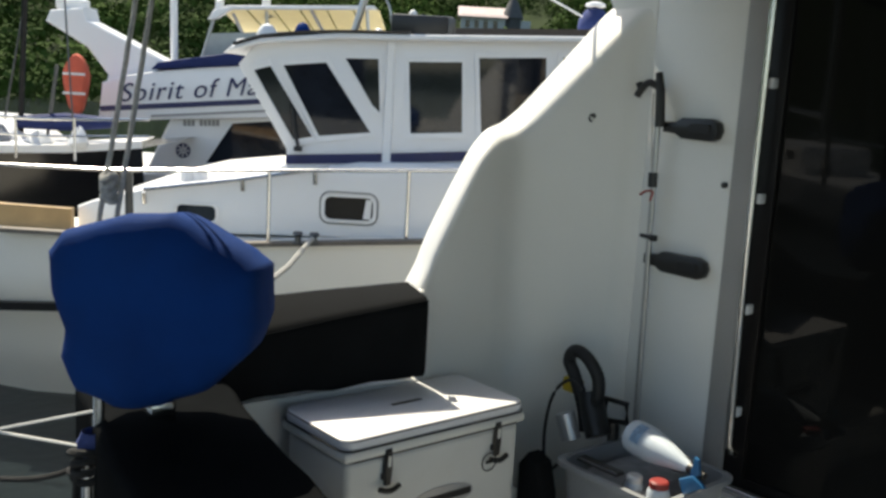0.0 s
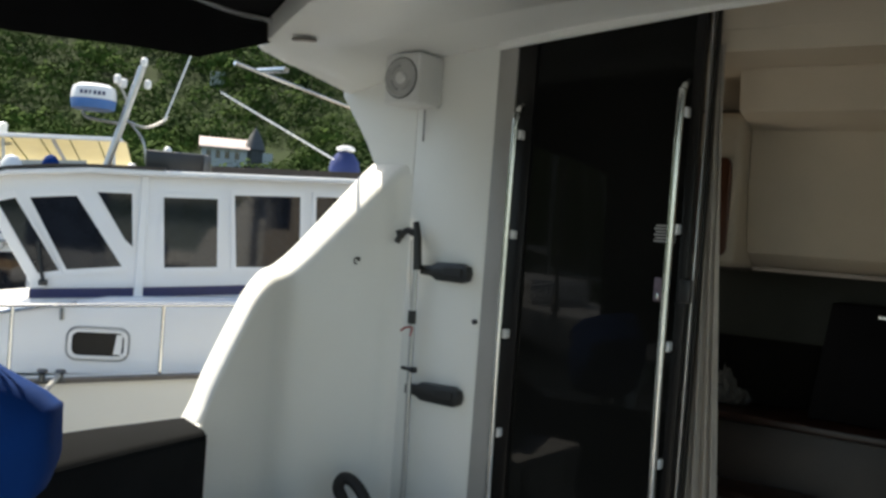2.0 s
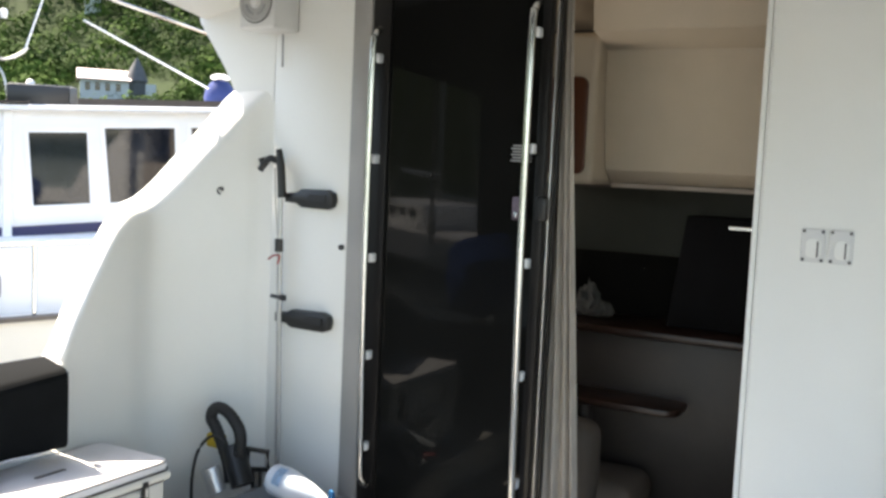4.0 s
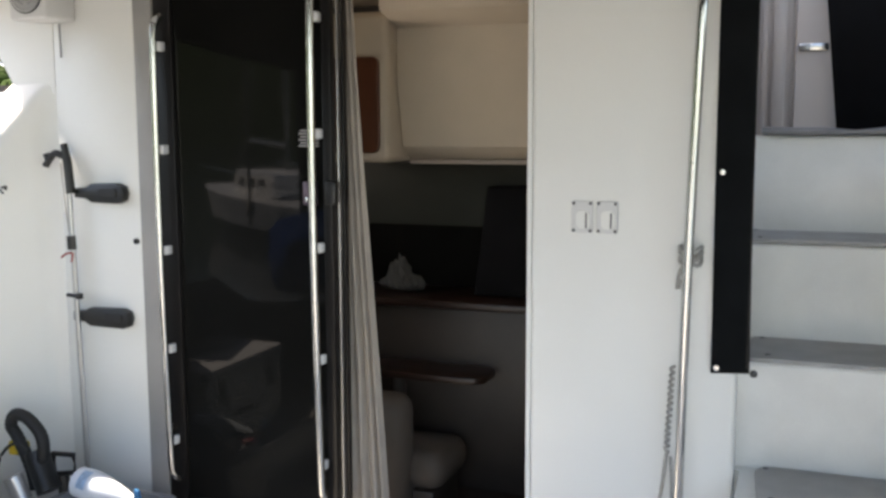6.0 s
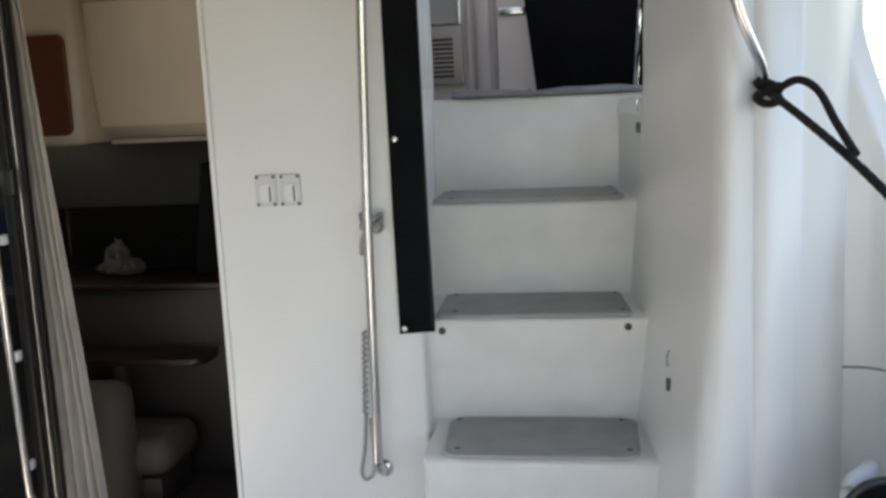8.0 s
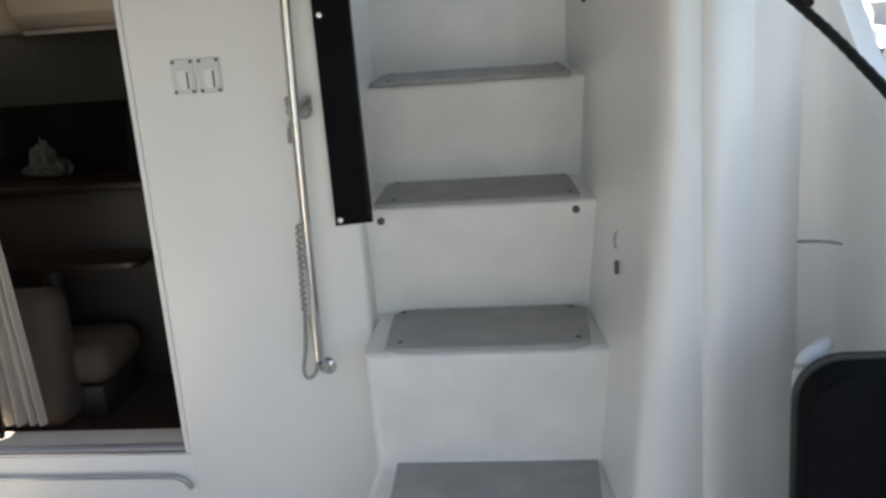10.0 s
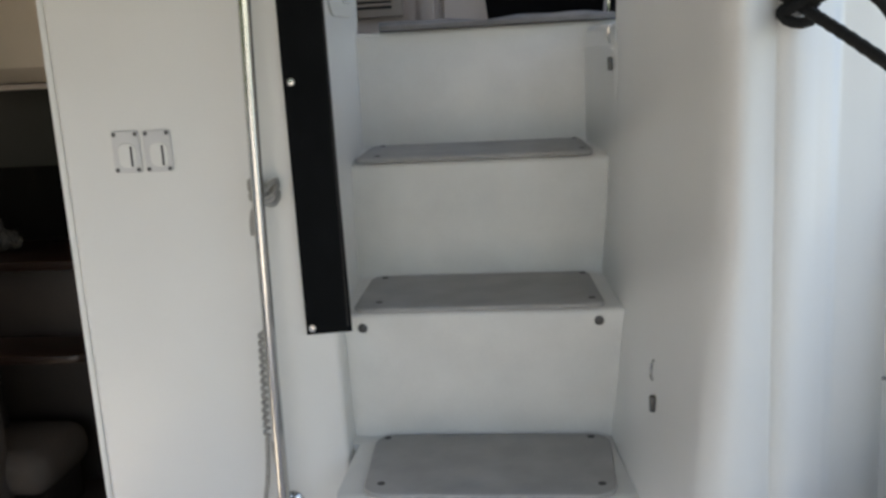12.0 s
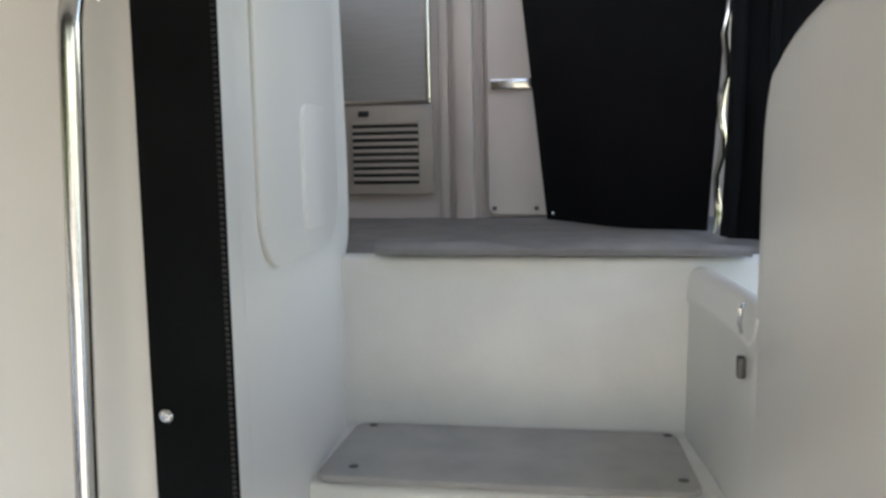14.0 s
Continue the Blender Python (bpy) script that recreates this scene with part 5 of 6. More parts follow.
for c in ([(-1.57, 1.56), (-1.44, 1.60), (-1.09, 1.06), (-1.245, 1.03)], [(-1.34, 1.61), (-1.0, 1.65), (-0.63, 1.12), (-1.04, 1.07)], [(-0.85, 1.69), (-0.59, 1.70), (-0.56, 1.28), (-0.62, 1.33)],
          [(-0.35, 1.69), (0.07, 1.71), (0.10, 1.16), (-0.31, 1.13)], [(0.20, 1.75), (0.73, 1.78), (0.76, 1.20), (0.25, 1.17)], [(0.86, 1.79), (1.35, 1.82), (1.38, 1.25), (0.89, 1.22)], [(1.5, 1.83), (2.0, 1.86), (2.03, 1.29), (1.53, 1.26)]):
    pane(A, c, 0.80, 0.05)
bm = B()
box(bm, -0.53, -0.46, 0.775, 0.80, 0.70, 1.85, 0.01, 1)
part("corner_post", bm, BOAT_WHITE, A)
bm = B()
strip(bm, [(-1.30, 0.83), (-0.5, 0.885), (2.8, 1.15)], 0.075, 0.785, 0.80)
part("band", bm, NAVY, A, "navy blue band")
bm = B()
prism(bm, [(-1.80, 1.68), (-1.74, 1.73), (-1.5, 1.81), (-0.9, 1.88), (-0.3, 1.90), (2.9, 2.04), (2.9, 2.0), (-0.3, 1.855), (-0.9, 1.835), (-1.5, 1.77)], 0.70, 2.95, "y", 0.01, 1)
part("roof", bm, BOAT_WHITE, A)
bm = B()
strip(bm, [(-1.72, 1.745), (-1.5, 1.815), (-1.2, 1.858), (-0.9, 1.882), (-0.35, 1.902)], 0.022, 0.695, 2.9)
strip(bm, [(0.0, 1.92), (2.9, 2.045)], 0.05, 0.78, 0.86)
part("roof_edge", bm, DARK_BROWN, A, "dark roof edging")
wip = thing("wiper_arm", "black wiper arm resting on the wheelhouse window", "wiper")
wip.matrix_world = at(7.0)
bm = B()
tube(bm, [(-1.26, 0.765, 1.28), (-1.23, 0.76, 1.10), (-1.20, 0.77, 0.97)], 0.014, 6)
box(bm, -1.235, -1.17, 0.75, 0.79, 0.94, 0.98, 0.006)
part("arm", bm, BLACK_PLASTIC, wip)
mastA = thing("radar_mast", "leaning steel mast with radar dome and lamps", "mast")
mastA.matrix_world = at(7.0)
bm = B()
tube(bm, [(-0.84, 1.2, 1.88), (-0.60, 1.2, 2.76)], 0.03, 12)
part("pole", bm, ALU, mastA)
bm = B()
lathe(bm, [(0.13, 2.36), (0.17, 2.37), (0.18, 2.44), (0.178, 2.445)], Matrix.Translation((-0.965, 1.2, 0)), 24)
part("dome_base", bm, RADAR_BLUE, mastA, "blue radar dome base")
dome = part("dome", *(lambda b: (lathe(b, [(0.181, 2.446), (0.178, 2.50), (0.165, 2.545), (0.12, 2.57), (0.0, 2.578)], Matrix.Translation((-0.965, 1.2, 0)), 24), b)[1:])(B()), BOAT_WHITE, mastA, "white radar dome")
bm = B()
for i in range(6):
    box(bm, -1.055 + i * 0.034, -1.033 + i * 0.034, 1.0215 + 0.0015 * abs(i - 2.5), 1.030, 2.475, 2.505)
part("lettering", bm, NAVY, dome, "dark lettering bars")
for pts, r in (([(-1.05, 1.2, 2.36), (-1.0, 1.2, 2.30), (-0.72, 1.2, 2.27)], 0.012), ([(-0.70, 1.2, 2.30), (-0.55, 1.2, 2.26), (-0.42, 1.2, 2.32), (-0.38, 1.2, 2.37)], 0.012), ([(-0.68, 1.2, 2.40), (-0.73, 1.2, 2.52), (-0.78, 1.2, 2.60)], 0.010), ([(-0.66, 1.25, 2.28), (-0.56, 1.25, 2.15), (-0.52, 1.25, 1.95)], 0.010)):
    bm = B()
    tube(bm, curve(pts, 4), r, 6)
    part("bracket", bm, ALU, mastA)
for x, z in ((-0.59, 2.76), (-0.79, 2.60), (-0.74, 2.57), (-0.55, 2.58)):
    bm = B()
    lathe(bm, [(0.02, 0), (0.028, 0.02), (0.028, 0.06), (0.015, 0.075)], Matrix.Translation((x, 1.2, z)), 10)
    part("lamp", bm, BOAT_WHITE, mastA)
for a, b in (((-0.40, 1.2, 2.33), (-0.22, 1.2, 2.90)), ((0.04, 1.2, 2.62), (1.04, 1.2, 2.14))):
    bm = B()
    tube(bm, [a, b], 0.008, 6)
    tagged(part("antenna", bm, BOAT_WHITE), "thin white whip antenna on the wheelhouse roof", "antenna").matrix_world = at(7.0)
box_ob = thing("roof_boxes", "black equipment boxes on the wheelhouse roof", "box")
box_ob.matrix_world = at(7.0)
bm = B()
box(bm, -0.52, -0.02, 1.0, 1.5, 1.90, 2.07, 0.02)
part("case", bm, BLACK_PLASTIC, box_ob)
bm = B()
box(bm, -0.06, 0.0, 0.98, 1.2, 1.92, 2.06, 0.01)
part("lamp_frame", bm, DARK_STEEL, box_ob)
for x, z, r, m_, nm, lab in ((-0.64, 1.89, 0.045, "W", "vent_cowl", "white dome on the wheelhouse roof"), (-1.28, 1.86, 0.07, "B", "bucket", "blue bucket upside down on the roof"), (-1.58, 1.80, 0.09, "W", "vent_cowl", "white dome on the wheelhouse roof"), (-0.36, 2.07, 0.035, "W", "vent_cowl", "white dome on the roof box"), (1.16, 2.0, 0.14, "N", "sail_bag", "navy bag on the wheelhouse roof")):
    bm = B()
    lathe(bm, [(r * 0.9, 0), (r, r * 0.5), (r * 0.9, r), (r * 0.55, r * 1.5), (0.0, r * 1.7)], Matrix.Translation((x, 1.35, z)), 14)
    tagged(part(nm, bm, {"W": BOAT_WHITE, "B": BLUE_CANVAS, "N": NAVY_CLOTH}[m_]), lab, nm.replace("_", " ")).matrix_world = at(7.0)
bm = B()
lathe(bm, [(0.075, 0.0), (0.085, 0.012), (0.08, 0.03), (0.04, 0.045)], Matrix.Translation((1.16, 1.35, 2.232)), 14)
tagged(part("cap", bm, BOAT_WHITE), "white cap on top of the navy bag", "cap").matrix_world = at(7.0)
rails = thing("deck_rails", "steel guard rail round the white cruiser's deck", "guard rail")
rails.matrix_world = at(7.0)
bm = B()
tube(bm, [(-6.0, 0.6, 0.98), (-4.5, 0.25, 0.82), (-3.25, 0.06, 0.78), (-2.43, 0.04, 0.785), (-1.3, 0.04, 0.845), (0.15, 0.04, 0.925), (2.5, 0.04, 1.08)], 0.013, 10)
part("top_rail", bm, STEEL, rails)
bm = B()
tube(bm, [(-2.3, 0.34, 0.62), (-1.6, 0.34, 0.73), (-0.9, 0.34, 0.86)], 0.014, 8)
part("hand_rail", bm, STEEL, rails)
for x in (-3.6, -1.29, -0.275, 0.75, 1.8):
    bm = B()
    tube(bm, [(x, 0.05, 0.30 + max(0, x + 1.4) * 0.075), (x, 0.04, 0.84 + (x + 1.3) * 0.06)], 0.015, 8)
    part("stanchion", bm, STEEL, rails)
for x, z in ((-2.3, 0.56), (-1.55, 0.70), (-1.0, 0.78)):
    bm = B()
    tube(bm, [(x, 0.36, z - 0.05), (x, 0.34, z + 0.04)], 0.018, 8)
    part("foot", bm, STEEL, rails)
bm = B()
tube(bm, [(-2.33, 0.10, 0.45), (-2.33, 0.08, 0.78)], 0.03, 10)
part("gate_post", bm, DARK_STEEL, rails)
for x in (-2.02, -1.92):
    bm = B()
    lathe(bm, [(0.04, 0.0), (0.045, 0.04), (0.06, 0.06), (0.06, 0.12), (0.035, 0.16), (0.0, 0.165)], Matrix.Translation((x, 0.55, 0.62)), 12)
    tagged(part("winch", bm, BOAT_WHITE), "white covered deck winch on the cruiser", "winch", "deck winches").matrix_world = at(7.0)
cl = thing("mooring_cleat", "steel mooring cleat with a grey line", "cleat")
cl.matrix_world = at(7.0)
bm = B()
for x in (-1.06, -0.94):
    lathe(bm, [(0.025, 0.0), (0.02, 0.05), (0.04, 0.065), (0.03, 0.085)], Matrix.Translation((x, -0.03, 0.335)), 10)
box(bm, -1.10, -0.90, -0.05, 0.0, 0.325, 0.345, 0.005)
part("horn", bm, DARK_STEEL, cl)
bm = B()
tube(bm, [(-0.95, -0.06, 0.38), (-1.05, -0.5, 0.25), (-1.22, -1.0, 0.13), (-1.45, -1.7, -0.05)], 0.02, 8)
lathe(bm, [(0.03, 0), (0.035, 0.03), (0.02, 0.06)], Matrix.Translation((-1.17, -0.85, 0.14)), 8)
part("line", bm, ROPE_GREY, cl)

# ---- passenger boat with the lettered side ----
Bt = vessel("passenger_boat", "white passenger boat with lettered side and yellow canopy", "boat", 12.9)
bm = B()
prism(bm, [(-4.65, 0.80), (-4.60, 1.30), (-4.3, 1.40), (-3.9, 1.48), (-2.86, 1.62), (4.0, 2.2), (4.0, 1.6), (-2.4, 1.02), (-2.4, 0.95)], 0.0, 3.4, "y", 0.03, 2)
part("upper_deck", bm, BOAT_WHITE, Bt)
bm = B()
prism(bm, [(-4.4, -0.6), (-3.72, 0.90), (-2.3, 1.02), (4.0, 1.6), (4.0, -0.3)], 0.15, 3.2, "y", 0.02, 1)
part("cabin", bm, BOAT_WHITE, Bt)
bm = B()
rows = [[(u, off + 3.4, zt), (u, off, zt), (u, off + 0.06, zt - 0.5), (u, off + 0.6, -1.6)] for u, zt, off in ((-9.0, 0.35, 1.8), (-7.5, 0.2, 0.8), (-5.5, 0.1, 0.1), (-3.0, 0.12, 0.0), (4.0, 0.4, 0.0))]
sheet(bm, rows)
part("hull", bm, BOAT_WHITE, Bt)
pane(Bt, [(-3.25, 0.30), (-2.90, 0.85), (-2.26, 0.92), (-2.1, 0.95), (-2.1, 0.36)], 0.15, 0.04)
pane(Bt, [(-1.95, 0.37), (-1.95, 0.95), (-0.6, 1.06), (-0.6, 0.5)], 0.15, 0.04)
bm = B()
strip(bm, [(-4.62, 0.92), (-2.4, 1.14), (0.0, 1.36)], 0.07, -0.012, 0.0)
part("stripe", bm, NAVY, Bt, "navy blue stripe")
bm = B()
strip(bm, [(-3.95, 0.875), (-2.4, 1.03), (0.0, 1.26)], 0.035, -0.008, 0.0)
part("stripe", bm, GREY_PLASTIC, Bt, "thin grey stripe")
txt = bpy.data.curves.new("boat_name", "FONT")
txt.body, txt.size, txt.extrude, txt.shear, txt.space_character = "Spirit of Mar", 0.34, 0.004, 0.35, 1.12
name_ob = new("boat_name", txt)
name_ob.parent = Bt
name_ob.matrix_local = Matrix.Translation((-4.36, -0.02, 1.06)) @ Euler((radians(90), radians(-6), 0)).to_matrix().to_4x4()
txt.materials.append(NAVY)
tagged(name_ob, "navy blue slanting lettering")
for i in range(9):
    if i != 3:
        bm = B()
        box(bm, -3.56 + i * 0.055, -3.52 + i * 0.055, 0.140, 0.15, 0.78 + i * 0.003, 0.86 + i * 0.003)
        part("bar", bm, GREY_PLASTIC, Bt, "grey bar of a registration mark")
bm = B()
lathe(bm, [(0.10, 0), (0.10, 0.008), (0.02, 0.01)], pose(-3.56, 0.15, 0.45, 90, 0, 0), 16)
em = part("emblem", bm, NAVY, Bt, "round dark emblem")
for i in range(8):
    bm = B()
    box(bm, -0.008, 0.008, -0.012, -0.009, 0.015, 0.085, 0, 1, Matrix.Translation((-3.56, 0.15, 0.45)) @ pose(0, 0, 0, 0, 45 * i, 0))
    part("spoke", bm, BOAT_WHITE, em)
bm = B()
prism(bm, [(-5.45, 2.06), (-5.39, 2.21), (-4.94, 2.27), (-4.90, 2.10), (-3.86, 1.62), (-3.94, 1.46), (-4.42, 1.39), (-4.55, 0.9), (-4.75, 0.9), (-4.62, 1.40), (-4.9, 1.75)], 0.3, 0.8, "y", 0.02, 1)
part("arch", bm, BOAT_WHITE, Bt, "swept white radar arch")
bm = B()
lathe(bm, [(0.2, 2.24), (0.22, 2.27), (0.22, 2.36), (0.1, 2.42)], Matrix.Translation((-5.2, 0.6, 0)), 16)
part("arch_dome", bm, BOAT_WHITE, Bt)
bm = B()
prism(bm, [(-3.95, 1.50), (-3.86, 1.60), (-2.86, 1.78), (-1.0, 1.98), (-1.0, 1.75), (-2.86, 1.60)], -0.04, 1.6, "y", 0.03, 2)
part("canvas_cover", bm, BLUE_DARK, Bt, "dark blue canvas cover")
can = part("canopy", *(lambda b: (prism(b, [(-3.32, 2.20), (-3.25, 2.32), (-3.05, 2.40), (-1.1, 2.50), (-1.05, 2.45), (-3.0, 2.35), (-3.2, 2.22)], 0.4, 0.52, "y", 0.01, 1), b)[1:])(B()), BOAT_WHITE, Bt, "white canopy edge")
for i in range(6):
    u0, u1, lift = -3.18 + 0.36 * i, -2.83 + 0.36 * i, 0.018 * i
    bm = B()
    sheet(bm, [[(u, 0.53 + 0.5 * k, 2.36 - 0.075 * k + lift) for k in range(5)] for u in (u0, u1)], 0.006)
    part("canopy_panel", bm, YELLOW_CANVAS, can, "sunlit cream canvas panel")
for a, b in (((-3.25, 2.25), (-3.42, 1.66)), ((-2.55, 2.36), (-2.5, 1.72)), ((-1.95, 2.4), (-1.6, 1.85)), ((-3.0, 2.3), (-2.7, 1.72)), ((-1.2, 2.45), (-1.15, 1.95))):
    bm = B()
    tube(bm, [(a[0], 0.5, a[1]), (b[0], 0.5, b[1])], 0.025, 6)
    part("canopy_leg", bm, ALU, Bt)
bm = B()
prism(bm, [(-3.38, 1.68), (-3.28, 2.02), (-1.5, 2.16), (-1.5, 1.9)], 0.42, 0.44, "y")
part("windscreen", bm, CLEAR_VINYL, Bt, "cloudy clear windscreen")
for x, z in ((-2.55, 2.36), (-3.2, 2.28)):
    bm = B()
    lathe(bm, [(0.09, 0.0), (0.08, 0.06), (0.06, 0.1), (0.06, 0.2), (0.03, 0.22)], Matrix.Translation((x - 0.1, 1.0, z + 0.02)), 10)
    part("lamp", bm, BOAT_WHITE, Bt)
bm = B()
lathe(bm, [(0.15, 0.0), (0.2, 0.08), (0.2, 0.2), (0.12, 0.3), (0.0, 0.32)], Matrix.Translation((-2.75, 0.2, 1.66)), 14)
part("cowl", bm, BOAT_WHITE, Bt, "white radome")
for x, z0, z1, lean in ((-3.84, 1.5, 5.0, 0.06), (-5.25, 2.3, 4.0, 0.0)):
    bm = B()
    tube(bm, [(x, 0.7, z0), (x - lean, 0.7, z1)], 0.05 if z1 > 4.5 else 0.02, 8)
    part("mast", bm, BOAT_WHITE, Bt)
buoy = thing("lifebuoy", "faded orange horseshoe lifebuoy in a pouch on the rail", "lifebuoy")
buoy.matrix_world = at(12.4)
bm = B()
rows = [[(-4.72 + (0.16 + 0.02 * math.sin(a * 3)) * math.cos(a) * r, -0.06 + d, 1.27 + 0.38 * math.sin(a) * r) for a in [i * 6.28319 / 20 for i in range(21)]] for d, r in ((-0.07, 0.0), (-0.07, 0.7), (-0.03, 0.95), (0.03, 1.0), (0.08, 0.8), (0.09, 0.0))]
sheet(bm, rows)
part("pouch", bm, ORANGE, buoy)
for z in (1.14, 1.38):
    bm = B()
    box(bm, -4.86, -4.58, -0.145, -0.13, z, z + 0.03)
    part("tape", bm, GREY_WHITE, buoy, "pale reflective tape")

# ---- sailing yacht beyond the bow ----
Y = vessel("sailing_yacht", "dark-hulled sailing yacht with a blue sail cover", "boat", 9.8)
bm = B()
rows = [[(u, off + 2.4, zt), (u, off, zt), (u, off + 0.1, zt - 0.6), (u, off + 0.7, -1.6)] for u, zt, off in ((-9.0, 0.66, 0.2), (-6.0, 0.6, 0.0), (-4.8, 0.58, 0.05), (-4.0, 0.6, 0.4), (-3.4, 0.64, 1.0))]
sheet(bm, rows)
part("hull", bm, BLACK_HULL, Y, "glossy black hull")
bm = B()
rows = [[(u, off + 0.5, zt + 0.10), (u, off - 0.02, zt + 0.08), (u, off - 0.02, zt)] for u, zt, off in ((-9.0, 0.66, 0.2), (-6.0, 0.6, 0.0), (-4.8, 0.58, 0.05), (-4.0, 0.6, 0.4), (-3.4, 0.64, 1.0))]
sheet(bm, rows)
part("deck", bm, BOAT_WHITE, Y)
bm = B()
prism(bm, [(-7.0, 0.62), (-6.8, 0.95), (-4.9, 0.90), (-4.5, 0.62)], 0.6, 1.8, "y", 0.04, 2)
part("coachroof", bm, BOAT_WHITE, Y)
bm = B()
tube(bm, [(-4.75, 0.9, 0.86), (-4.2, 0.9, 0.89), (-3.7, 0.9, 0.91)], 0.10, 10, False, [0.7, 1.0, 0.6])
part("sail_cover", bm, BLUE_DARK, Y, "blue sail cover")
for a, b, r in (((-4.72, 0.9, 0.6), (-4.45, 0.9, 6.0), 0.032), ((-4.9, 0.9, 0.8), (-3.9, 0.9, 6.0), 0.012), ((-4.0, 0.6, 0.6), (-4.4, 0.9, 5.5), 0.01), ((-5.6, 0.3, 0.6), (-4.5, 0.9, 5.5), 0.012), ((-4.45, 0.9, 0.5), (-4.30, 0.9, 1.5), 0.02)):
    bm = B()
    tube(bm, [a, b], r, 7)
    part("mast" if r > 0.03 else "stay", bm, FRAME_BLACK if r > 0.03 else DARK_STEEL, Y)
bm = B()
tube(bm, [(-9.0, 0.2, 1.15), (-6.0, 0.05, 1.0), (-4.2, 0.1, 0.95), (-3.2, 0.6, 0.98)], 0.016, 7)
tube(bm, [(-9.0, 0.2, 0.95), (-6.0, 0.05, 0.82), (-4.2, 0.1, 0.78), (-3.2, 0.6, 0.80)], 0.012, 7)
part("guard_rail", bm, STEEL, Y)
for x in (-5.6, -5.0, -4.4, -3.8):
    bm = B()
    tube(bm, [(x, 0.08, 0.55), (x, 0.08, 0.98)], 0.014, 7)
    part("stanchion", bm, STEEL, Y)
rng = random.Random(9)
for i in range(5):
    x = -5.6 + i * 0.42
    bm = B()
    wide, tall = 0.08 + 0.07 * rng.random(), 0.5 + 0.5 * rng.random()
    rows = [[(x + wide * r * (1 + 0.3 * math.sin(a * 2 + i)) * math.cos(a), 0.5 + 0.12 * r * math.sin(a), 0.66 + z * tall * (1 + 0.3 * math.sin(a * 3 + i))) for a in [k * 0.6283 for k in range(11)]] for z, r in ((0, 1.0), (0.06, 1.15), (0.15, 0.8), (0.2, 0.4), (0.21, 0.05))]
    sheet(bm, rows)
    tagged(part("deck_bag", bm, (GREY_WHITE, BOAT_WHITE, GREY_CLOTH)[i % 3]), "pale bag lying on the yacht's deck", "bag", "bags on the yacht").matrix_world = at(9.8)

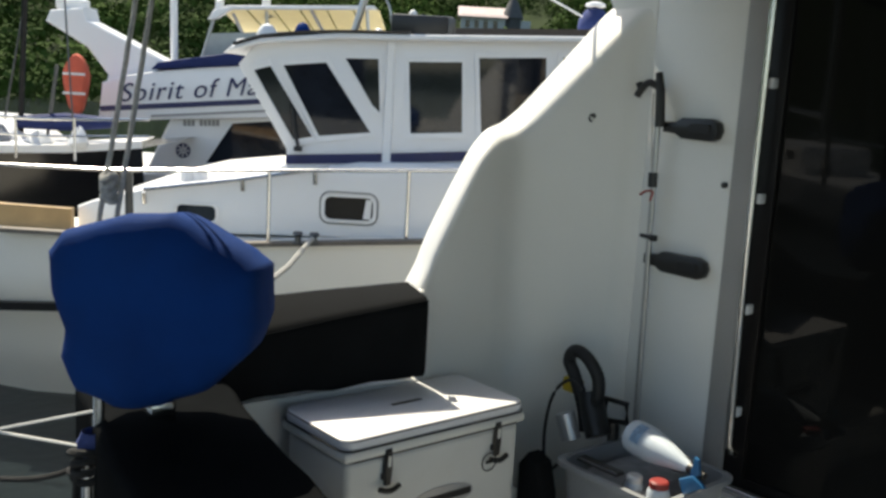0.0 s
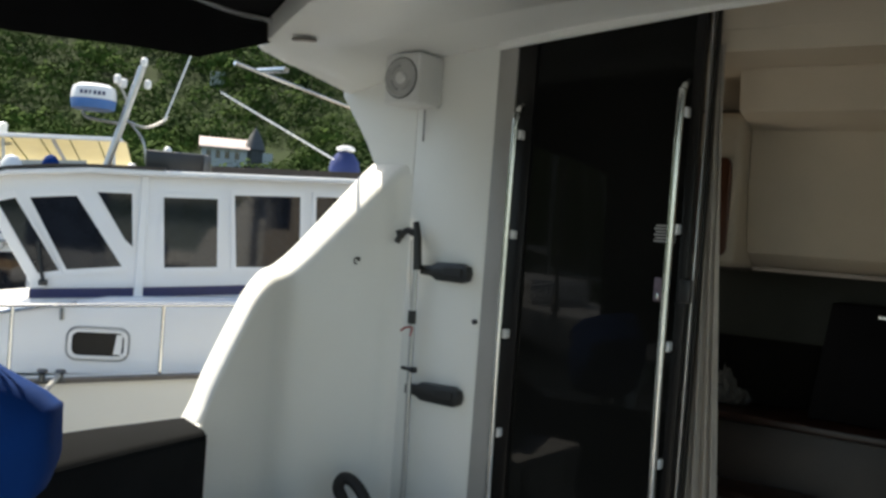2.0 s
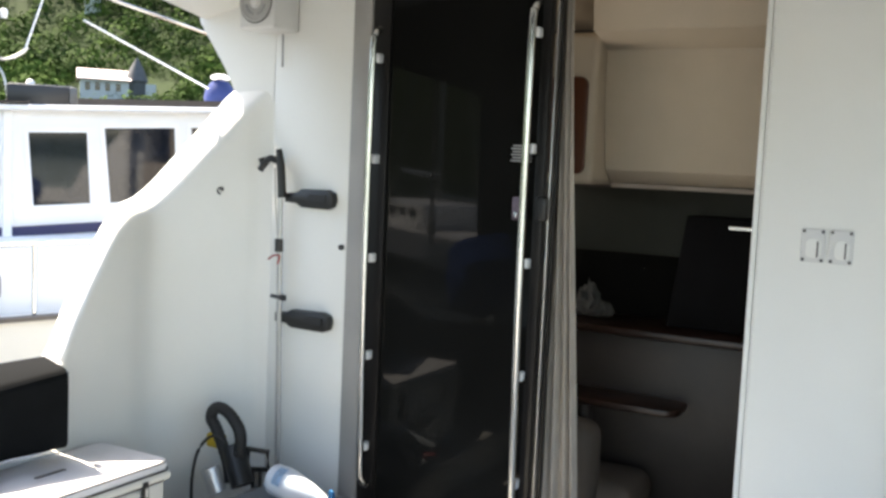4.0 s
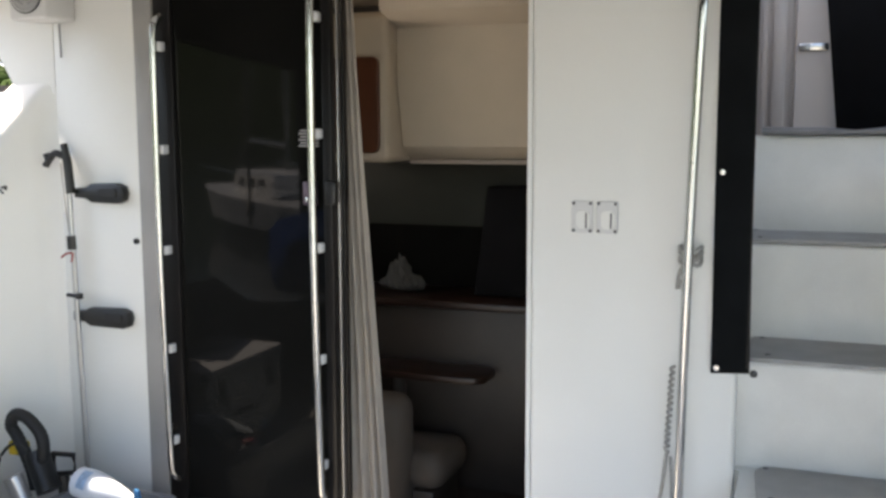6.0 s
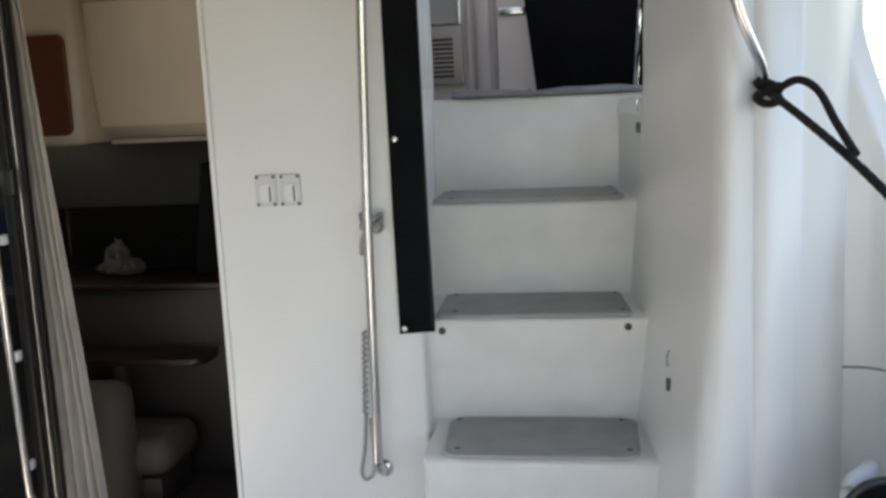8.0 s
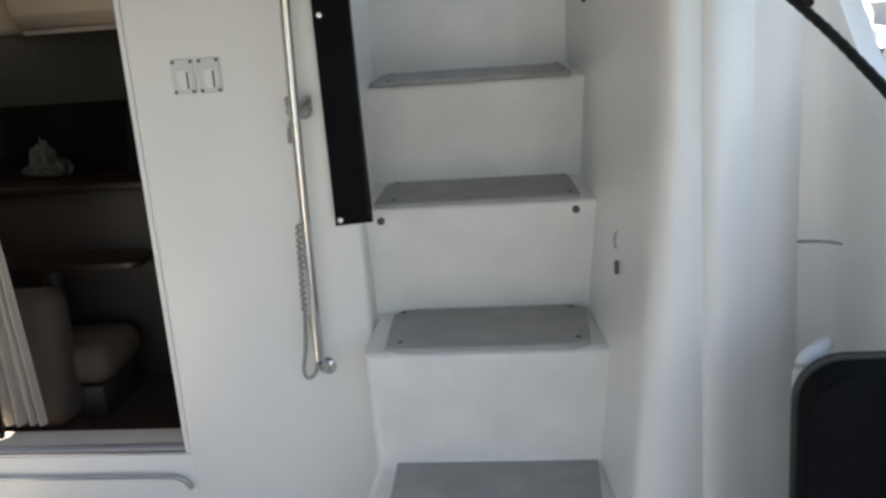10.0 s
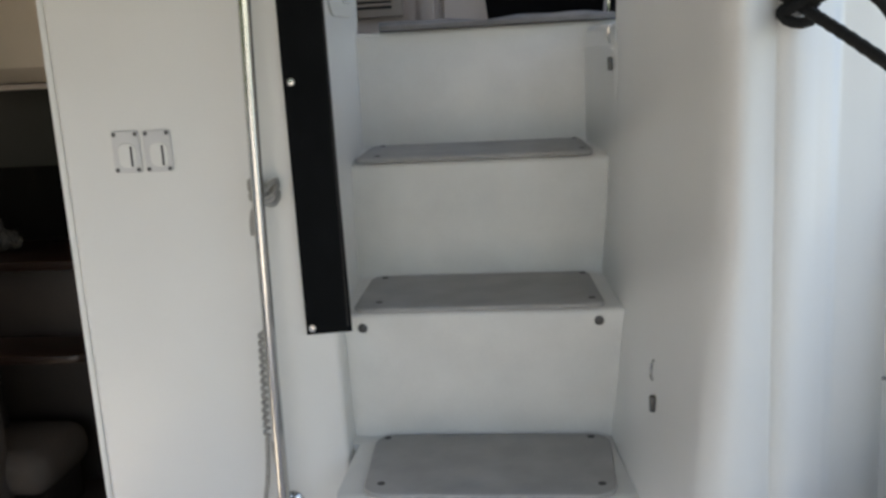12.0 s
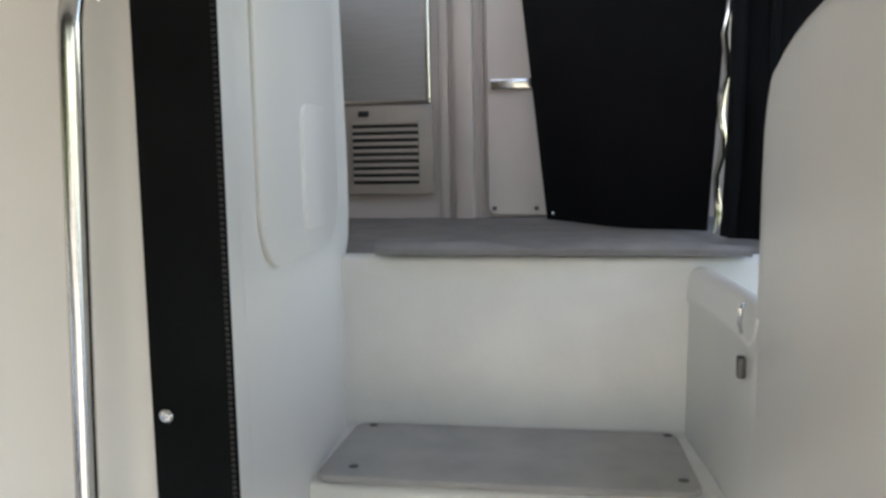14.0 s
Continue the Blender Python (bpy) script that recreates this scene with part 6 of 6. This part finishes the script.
# ---- boats and shore to starboard and astern ----
def far_yacht(x, y, turn, hull, length, mast, label):
    e = thing("moored_yacht", label, "boat", (x, y, -1.15), "moored yachts")
    e.rotation_euler = (0, 0, radians(turn))
    bm = B()
    rows = []
    for k in range(9):
        f = k / 8
        w = 0.16 * length * math.sin(math.pi * min(0.96, 0.16 + 0.84 * f)) ** 0.7
        rows.append([(length * (f - 0.5), -w, 1.25 - 0.25 * f), (length * (f - 0.5), -w * 0.8, 0.4), (length * (f - 0.5), 0, -0.2), (length * (f - 0.5), w * 0.8, 0.4), (length * (f - 0.5), w, 1.25 - 0.25 * f), (length * (f - 0.5), -w, 1.25 - 0.25 * f)])
    sheet(bm, rows)
    part("hull", bm, hull, e)
    bm = B()
    box(bm, -0.22 * length, 0.12 * length, -0.09 * length, 0.09 * length, 1.1, 1.75, 0.15, 2)
    cab = part("cabin", bm, BOAT_WHITE, e)
    for k in range(3):
        for sgn in (-1, 1):
            bm = B()
            box(bm, (-0.17 + 0.09 * k) * length, (-0.11 + 0.09 * k) * length, sgn * 0.09 * length - 0.01, sgn * 0.09 * length + 0.01, 1.35, 1.58, 0.005)
            part("window", bm, BOAT_GLASS, cab)
    for a, b, r in (((0, 0, 1.7), (0, 0, mast), 0.06), ((0, 0, 2.4), (-0.32 * length, 0, 2.5), 0.06), ((0, 0, mast), (0.48 * length, 0, 1.2), 0.015), ((0, 0, mast), (-0.48 * length, 0, 1.2), 0.015), ((0, 0, mast * 0.95), (0, 0.14 * length, 1.2), 0.015), ((0, 0, mast * 0.95), (0, -0.14 * length, 1.2), 0.015)):
        bm = B()
        tube(bm, [a, b], r, 6)
        part("mast" if r > 0.05 else "stay", bm, ALU, e)
    bm = B()
    for sgn in (-1, 1):
        tube(bm, [(-0.45 * length, sgn * 0.13 * length, 1.85), (0.0, sgn * 0.16 * length, 1.75), (0.42 * length, sgn * 0.06 * length, 1.75)], 0.02, 6)
    part("guard_rail", bm, STEEL, e)
    return e


far_yacht(9.5, 14.5, 25, HOUSE_GREY, 9, 11, "grey-hulled sailing yacht moored to starboard")
far_yacht(6.2, 21, 75, BOAT_WHITE, 10, 11, "white sailing yacht moored off the bow")
far_yacht(11.5, 33, 20, BOAT_WHITE, 11, 13, "white sailing yacht moored far off")
far_yacht(15, 27, 70, BOAT_WHITE, 10, 12, "white sailing yacht moored to starboard")
far_yacht(-3.0, -13, 10, BOAT_WHITE, 10, 12, "white sailing yacht moored astern")
far_yacht(5.0, -17, 160, BLACK_HULL, 11, 13, "dark sailing yacht moored astern")
far_yacht(-12, -16, 40, BOAT_WHITE, 9, 11, "white sailing yacht moored astern")
bm = B()
sheet(bm, [[(260 * math.cos(a) * k, 260 * math.sin(a) * k, -2 + h * (1 + 0.5 * noise.noise(Vector((a * 6, k, 3))))) for k, h in ((1.0, 0.0), (1.15, 4), (1.4, 7), (1.7, 7), (1.71, -2))] for a in [radians(-100 + i * 3) for i in range(57)]])
structure("backdrop_shore", bm, GREEN, "low wooded shore across the harbour", "shore")
bm = B()
sheet(bm, [[(170 * math.cos(a) * k, 170 * math.sin(a) * k, -2 + h * (1 + 0.4 * noise.noise(Vector((a * 6, k, 8))))) for k, h in ((1.0, 0.0), (1.3, 30), (1.7, 45), (1.71, -2))] for a in [radians(185 + i * 3) for i in range(27)]])
structure("backdrop_astern", bm, GREEN, "wooded hillside astern across the harbour", "hill")
